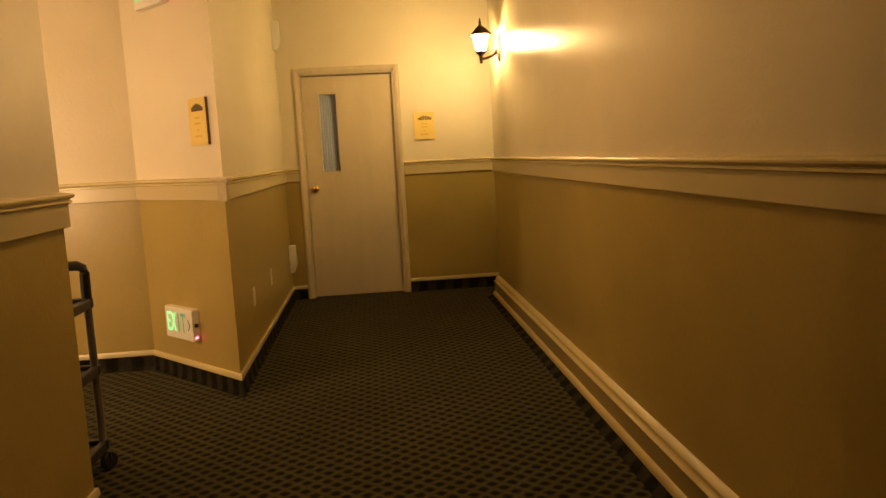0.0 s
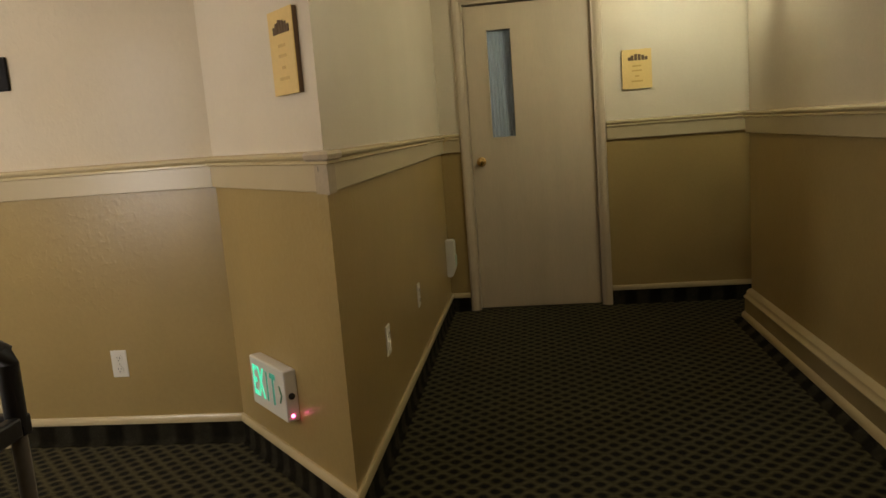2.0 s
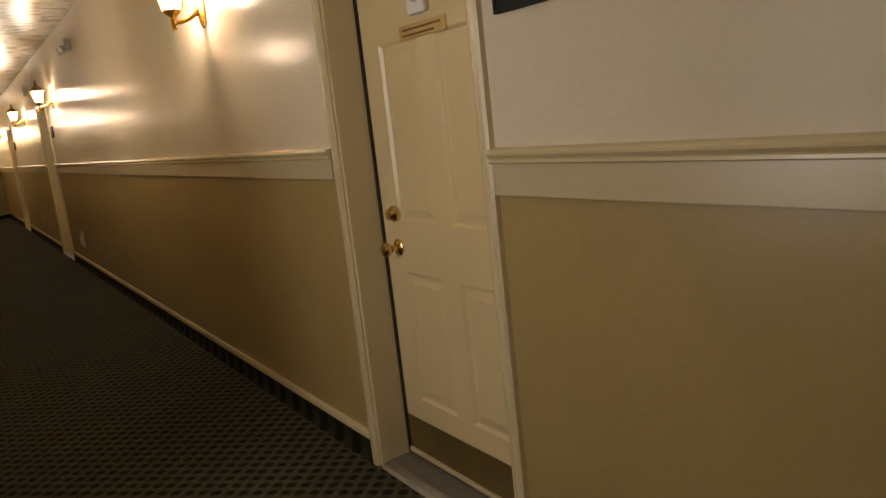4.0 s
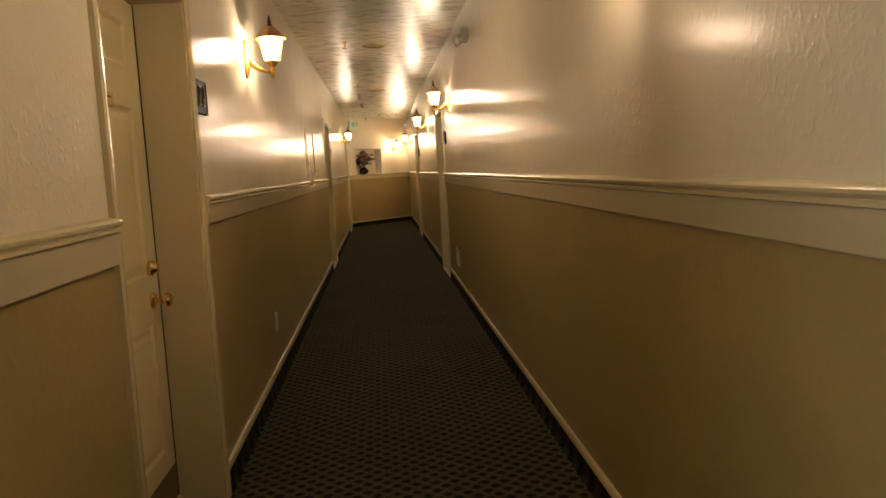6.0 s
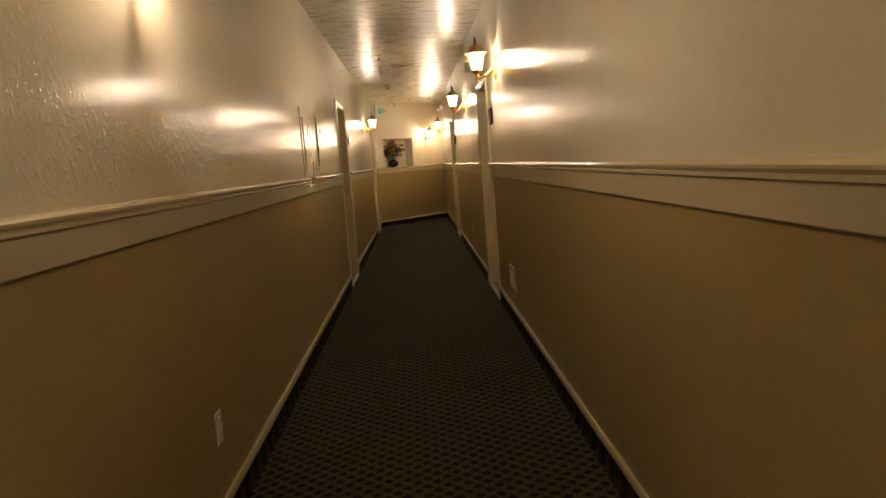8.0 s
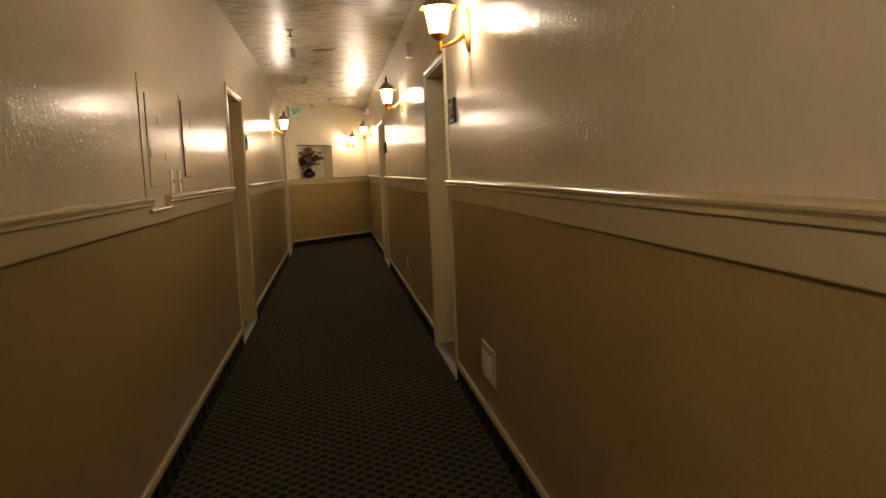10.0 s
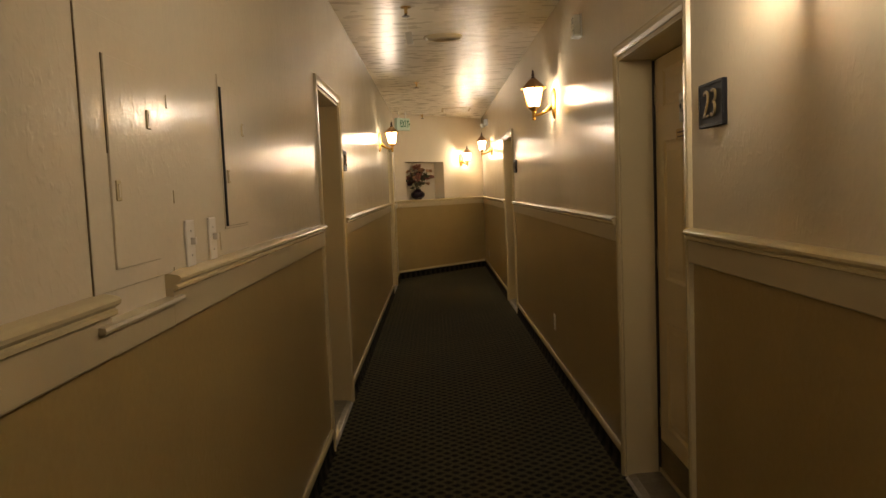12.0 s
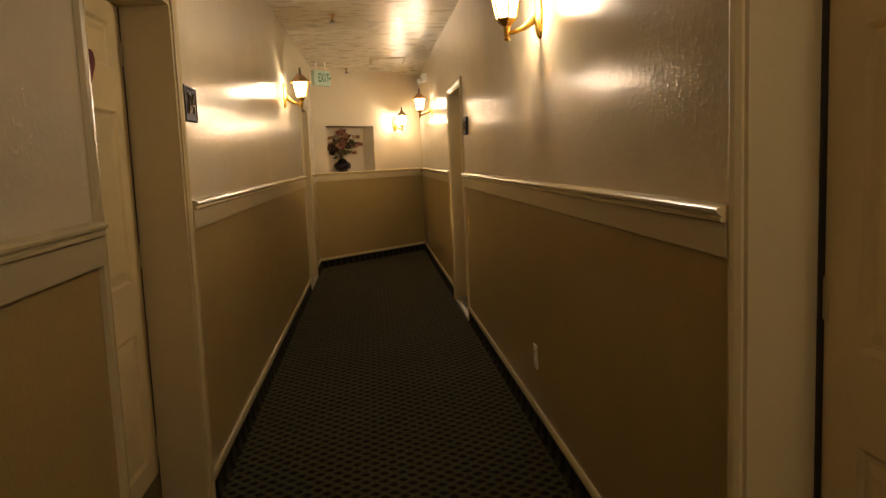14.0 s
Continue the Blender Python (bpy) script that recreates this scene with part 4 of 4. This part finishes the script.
panel_cover(left_wall(-10.545, 1.5), 0.4, 0.515, False, "cream painted electrical panel cover flush with the wall")
panel_cover(left_wall(-11.34, 1.539), 0.26, 0.444, True, "cream painted panel door standing slightly ajar")
for x, z in ((-10.79, 1.62), (-10.8, 1.4), (-10.77, 1.222), (-11.16, 1.26)):
    tagged(part("wall_scuff", box(x, LEFT, z, x + 0.008, LEFT + 0.002, z + 0.03 + 0.02 * (x < -10.83)), M_BOARD), "small scuffed mark in the wall paint", "mark", "wall scuffs")

# corner piece on the rail at the post
cp = thing("corner_guard", pose(POST[0], POST[1], 0), "worn tan corner piece wrapped round the rail corner", "corner guard")
near = [Vector(POST) + (Vector((WEST1, END)) - Vector(POST)).normalized() * 0.07, Vector(POST), Vector(POST) + (Vector(NOOK) - Vector(POST)).normalized() * 0.07]
rel = [(v.x - POST[0], v.y - POST[1]) for v in near]
part("cap", sweep(bmesh.new(), rel, [(0.0, RAIL_TOP1 - 0.03), (0.022, RAIL_TOP1 - 0.031), (0.036, RAIL_TOP1 - 0.021), (0.0385, RAIL_TOP1 - 0.007), (0.033, RAIL_TOP1 + 0.0005), (0.0, RAIL_TOP1 + 0.0045)]), M_TANBLOCK, cp, smooth=True)
slim = [(x * 0.42, y * 0.42) for x, y in rel]
part("face", sweep(bmesh.new(), slim, [(0.0, BOARD_LOW1 - 0.004), (0.022, BOARD_LOW1 - 0.004), (0.022, RAIL_TOP1 - 0.03), (0.0, RAIL_TOP1 - 0.03)]), M_TANBLOCK, cp)
part("staple", moved(box(-0.0015, -0.002, -0.007, 0.0015, 0, 0.007), pose(-0.014, -0.026, RAIL_TOP1 - 0.05, 0, 0, -68)), M_STEEL, cp)

# ---- ceiling fittings ----
def sprinkler(x, y, z, label="brass pendent fire sprinkler hanging from the ceiling"):
    s = thing("sprinkler", pose(x, y, z), label, "sprinkler", "sprinklers")
    part("escutcheon", lathe([(0.035, -0.006), (0.032, 0.0)], 20), M_BRASS, s, smooth=True)
    part("body", lathe([(0.006, -0.05), (0.011, -0.045), (0.011, -0.02), (0.014, -0.006)], 12), M_BRASS, s, smooth=True)
    part("deflector", lathe([(0.026, -0.064), (0.027, -0.061), (0.004, -0.05)], 14), M_BRONZE, s)
    return s


for x, y in ((-10.54, 5.06), (-17.6, 5.07), (-21.3, 5.075)):
    sprinkler(x, y, H2)
marked = sprinkler(-14.06, 5.085, H2, "brass fire sprinkler with a white tag hung on a string")
part("string", tube([(0.004, 0, -0.05), (0.006, 0.004, -0.1), (0.012, 0.008, -0.17)], 0.0016, 6), M_PLASTIC, marked, "thin white string")
part("tag", moved(box(-0.006, -0.022, -0.08, 0.006, 0.022, 0.0, 0.004), pose(0.012, 0.01, -0.165, 8, 0, 20)), M_PLASTIC, marked, "white paper tag")


def round_vent(x, y, z, r, mat, label):
    v = thing("ceiling_vent", pose(x, y, z), label, "ceiling vent", "ceiling vents")
    part("rim", lathe([(r, 0.0), (r, -0.008), (r * 0.9, -0.014), (r * 0.86, -0.008), (r * 0.86, 0.0)], 32, cap=False), M_PLASTIC if mat is M_FLATCEIL else mat, v, smooth=True)
    for k, f in enumerate((0.72, 0.52, 0.32)):
        part("cone", lathe([(r * f, -0.016 + 0.002 * k), (r * (f + 0.12), -0.004), (r * (f + 0.12), -0.001)], 32, cap=False), mat, v, smooth=True)
    part("throat", lathe([(r * 0.86, -0.0015), (r * 0.86, -0.0005)], 32), M_DARK if mat is M_BRONZE else M_BASE, v)


round_vent(-10.82, 5.348, H2, 0.12, M_TRIM, "round cream ceiling air vent")
round_vent(-15.095, 5.34, H2, 0.155, M_TRIM, "round cream ceiling air vent")
round_vent(0.13, 7.0, H1, 0.15, M_BRONZE, "round dark ceiling air diffuser")

hatch = thing("ceiling_hatch", pose(-20.7, 5.6, H2), "cream rectangular access hatch in the ceiling", "hatch")
part("hatch_frame", box(-0.3, -0.22, -0.006, 0.3, 0.22, 0.0, 0.002), M_TRIM, hatch)
part("hatch_door", box(-0.27, -0.19, -0.01, 0.27, 0.19, -0.004, 0.002), M_CEIL, hatch)

# hanging exit sign at the far end
es = thing("exit_sign", pose(-20.5, 4.78, H2 - 0.21, 0, 0, 135), "pale green exit sign hung from the ceiling at the hallway end", "exit sign", "exit signs")
part("housing", box(-0.13, -0.03, -0.09, 0.13, 0.03, 0.09, 0.005), M_PALEGREEN, es, "pale mint housing")
for dx in (-0.07, 0.07):
    part("bracket", box(dx - 0.008, -0.008, 0.089, dx + 0.008, 0.008, 0.189), M_PLASTIC, es)
for k, ch in enumerate("EXIT"):
    part("letter", words(ch, 0.145, 0.0012, pose(-0.05 + 0.045 * k, -0.0315, 0.0) @ Matrix.Diagonal((0.5, 1, 1, 1)), 0.002), M_DIMGREEN, es, "dark green letter")
part("test_button", moved(box(-0.012, -0.003, -0.012, 0.012, 0.0, 0.012), pose(0.117, -0.031, 0.0, 0, 45, 0)), M_DIMGREEN, es)

# ---- vase with dried flowers in the niche ----
VASE = NICHE @ pose(1.515, -0.1, RAIL_TOP + 0.002)
vase = thing("vase", VASE, "dark glazed round vase standing in the niche", "vase")
part("body", lathe([(0.051, 0.0), (0.062, 0.006), (0.102, 0.032), (0.116, 0.07), (0.110, 0.105), (0.073, 0.135), (0.054, 0.148), (0.056, 0.16), (0.066, 0.168), (0.056, 0.166), (0.047, 0.15)], 32), M_VASE, vase, smooth=True)
plant = thing("flower_arrangement", VASE @ pose(0, 0, 0.15), "dried silk flowers with pink and dark brown leaves in vase", "plant")
rng = random.Random(7)
LEAFM = [material("dusty_pink_petal", (0.3, 0.125, 0.085), 0.75, var=0.25, var_scale=18), material("dark_maroon_leaf", (0.07, 0.025, 0.022), 0.7, var=0.3, var_scale=18), material("dull_olive_leaf", (0.11, 0.1, 0.045), 0.7, var=0.3, var_scale=18), material("peach_petal", (0.42, 0.24, 0.12), 0.75, var=0.2, var_scale=18)]


def leaf_into(bm, at, d, size, fat):
    d = d.normalized()
    side = d.cross(Vector((rng.uniform(-1, 1), rng.uniform(-1, 1), rng.uniform(-1, 1)))).normalized()
    up = side.cross(d)
    rows = [(0.0, 0.08, 0.0), (0.35, 1.0, 0.06), (0.7, 0.75, 0.03), (1.0, 0.04, -0.1)]
    rings = []
    for t, w, b in rows:
        c = at + d * (t * size) + up * (b * size)
        rings.append([bm.verts.new(c - side * (w * fat * size) + up * 0.1 * w * fat * size), bm.verts.new(c), bm.verts.new(c + side * (w * fat * size) + up * 0.1 * w * fat * size)])
    for a, b in zip(rings, rings[1:]):
        for k in range(2):
            bm.faces.new((a[k], a[k + 1], b[k + 1], b[k]))


for k in range(44):
    a = rng.uniform(0, 2 * math.pi)
    tilt = rng.uniform(0.05, 1.35)
    reach = rng.uniform(0.16, 0.36)
    d = Vector((1.05 * math.sin(tilt) * math.cos(a), 0.75 * math.sin(tilt) * math.sin(a), math.cos(tilt)))
    tip = d * reach + Vector((0, 0, 0.04))
    tip.y = max(tip.y, -0.09)
    stem = part("stem", tube([(0, 0, 0), (tip.x * 0.4, tip.y * 0.4, tip.z * 0.55), tuple(tip)], 0.002, 5), LEAFM[2], plant)
    bm = bmesh.new()
    if k % 2 == 0:
        for j in range(9):
            b = 2 * math.pi * j / 9 + rng.uniform(-0.2, 0.2)
            leaf_into(bm, tip, d * rng.uniform(0.2, 0.9) + Vector((math.cos(b), math.sin(b), rng.uniform(-0.3, 0.5))), rng.uniform(0.045, 0.07), 0.45)
        part("blossom", bm, LEAFM[0] if k % 4 else LEAFM[3], stem, "faded pink blossom")
    else:
        for j in range(8):
            leaf_into(bm, tip * rng.uniform(0.45, 1.0), Vector((rng.uniform(-1, 1), rng.uniform(-1, 1), rng.uniform(-0.4, 1))), rng.uniform(0.06, 0.1), 0.32)
        part("foliage", bm, LEAFM[1] if k % 4 == 1 else LEAFM[2], stem, "dark dried leaves")


# ---- utility cart behind the near corner ----
cart = thing("utility_cart", pose(-1.195, 4.475, 0), "black and grey three-shelf service cart with handle loop", "cart")
CW, CD = 0.62, 0.48
for sx in (0, -CW):
    for sy in (0, -CD):
        part("leg", tube([(sx, sy, 0.1), (sx, sy, 0.77)], 0.016, 12), M_TUBE, cart, "grey metal tube leg", True)
        caster = part("caster", tube([(sx, sy, 0.075), (sx, sy, 0.11)], 0.012, 10), M_STEEL, cart)
        wx, wy = sx + 0.03, sy - 0.035
        part("fork", box(wx - 0.02, wy - 0.014, 0.04, wx + 0.014, wy + 0.03, 0.082, 0.004), M_BLACK, caster)
        part("wheel", moved(lathe([(0.012, -0.013), (0.034, -0.013), (0.04, -0.008), (0.04, 0.008), (0.034, 0.013), (0.012, 0.013)], 24), pose(wx, wy, 0.04, 90, 0, 60)), M_BLACK, caster, smooth=True)
for z in (0.09, 0.425, 0.72):
    shelf = part("shelf", box(-CW - 0.005, -CD - 0.005, z, 0.005, 0.005, z + 0.012, 0.003), M_BLACK, cart, "black plastic shelf")
    for q in ((-CW - 0.02, -0.008, 0.02, 0.02), (-CW - 0.02, -CD - 0.02, 0.02, -CD + 0.008), (-0.008, -CD + 0.009, 0.02, -0.009), (-CW - 0.02, -CD + 0.009, -CW + 0.008, -0.009)):
        part("shelf_rim", box(q[0], q[1], z - 0.012, q[2], q[3], z + 0.032, 0.006), M_BLACK, shelf, "black moulded rim")
part("handle", tube([(0, 0, 0.73), (0.002, 0, 0.86), (-0.004, 0, 0.883), (-0.024, 0, 0.894), (-CW + 0.024, 0, 0.894), (-CW + 0.004, 0, 0.883), (-CW, 0, 0.86), (-CW, 0, 0.73)], 0.021, 12), M_BLACK, cart, "black rubber-gripped handle loop", True)
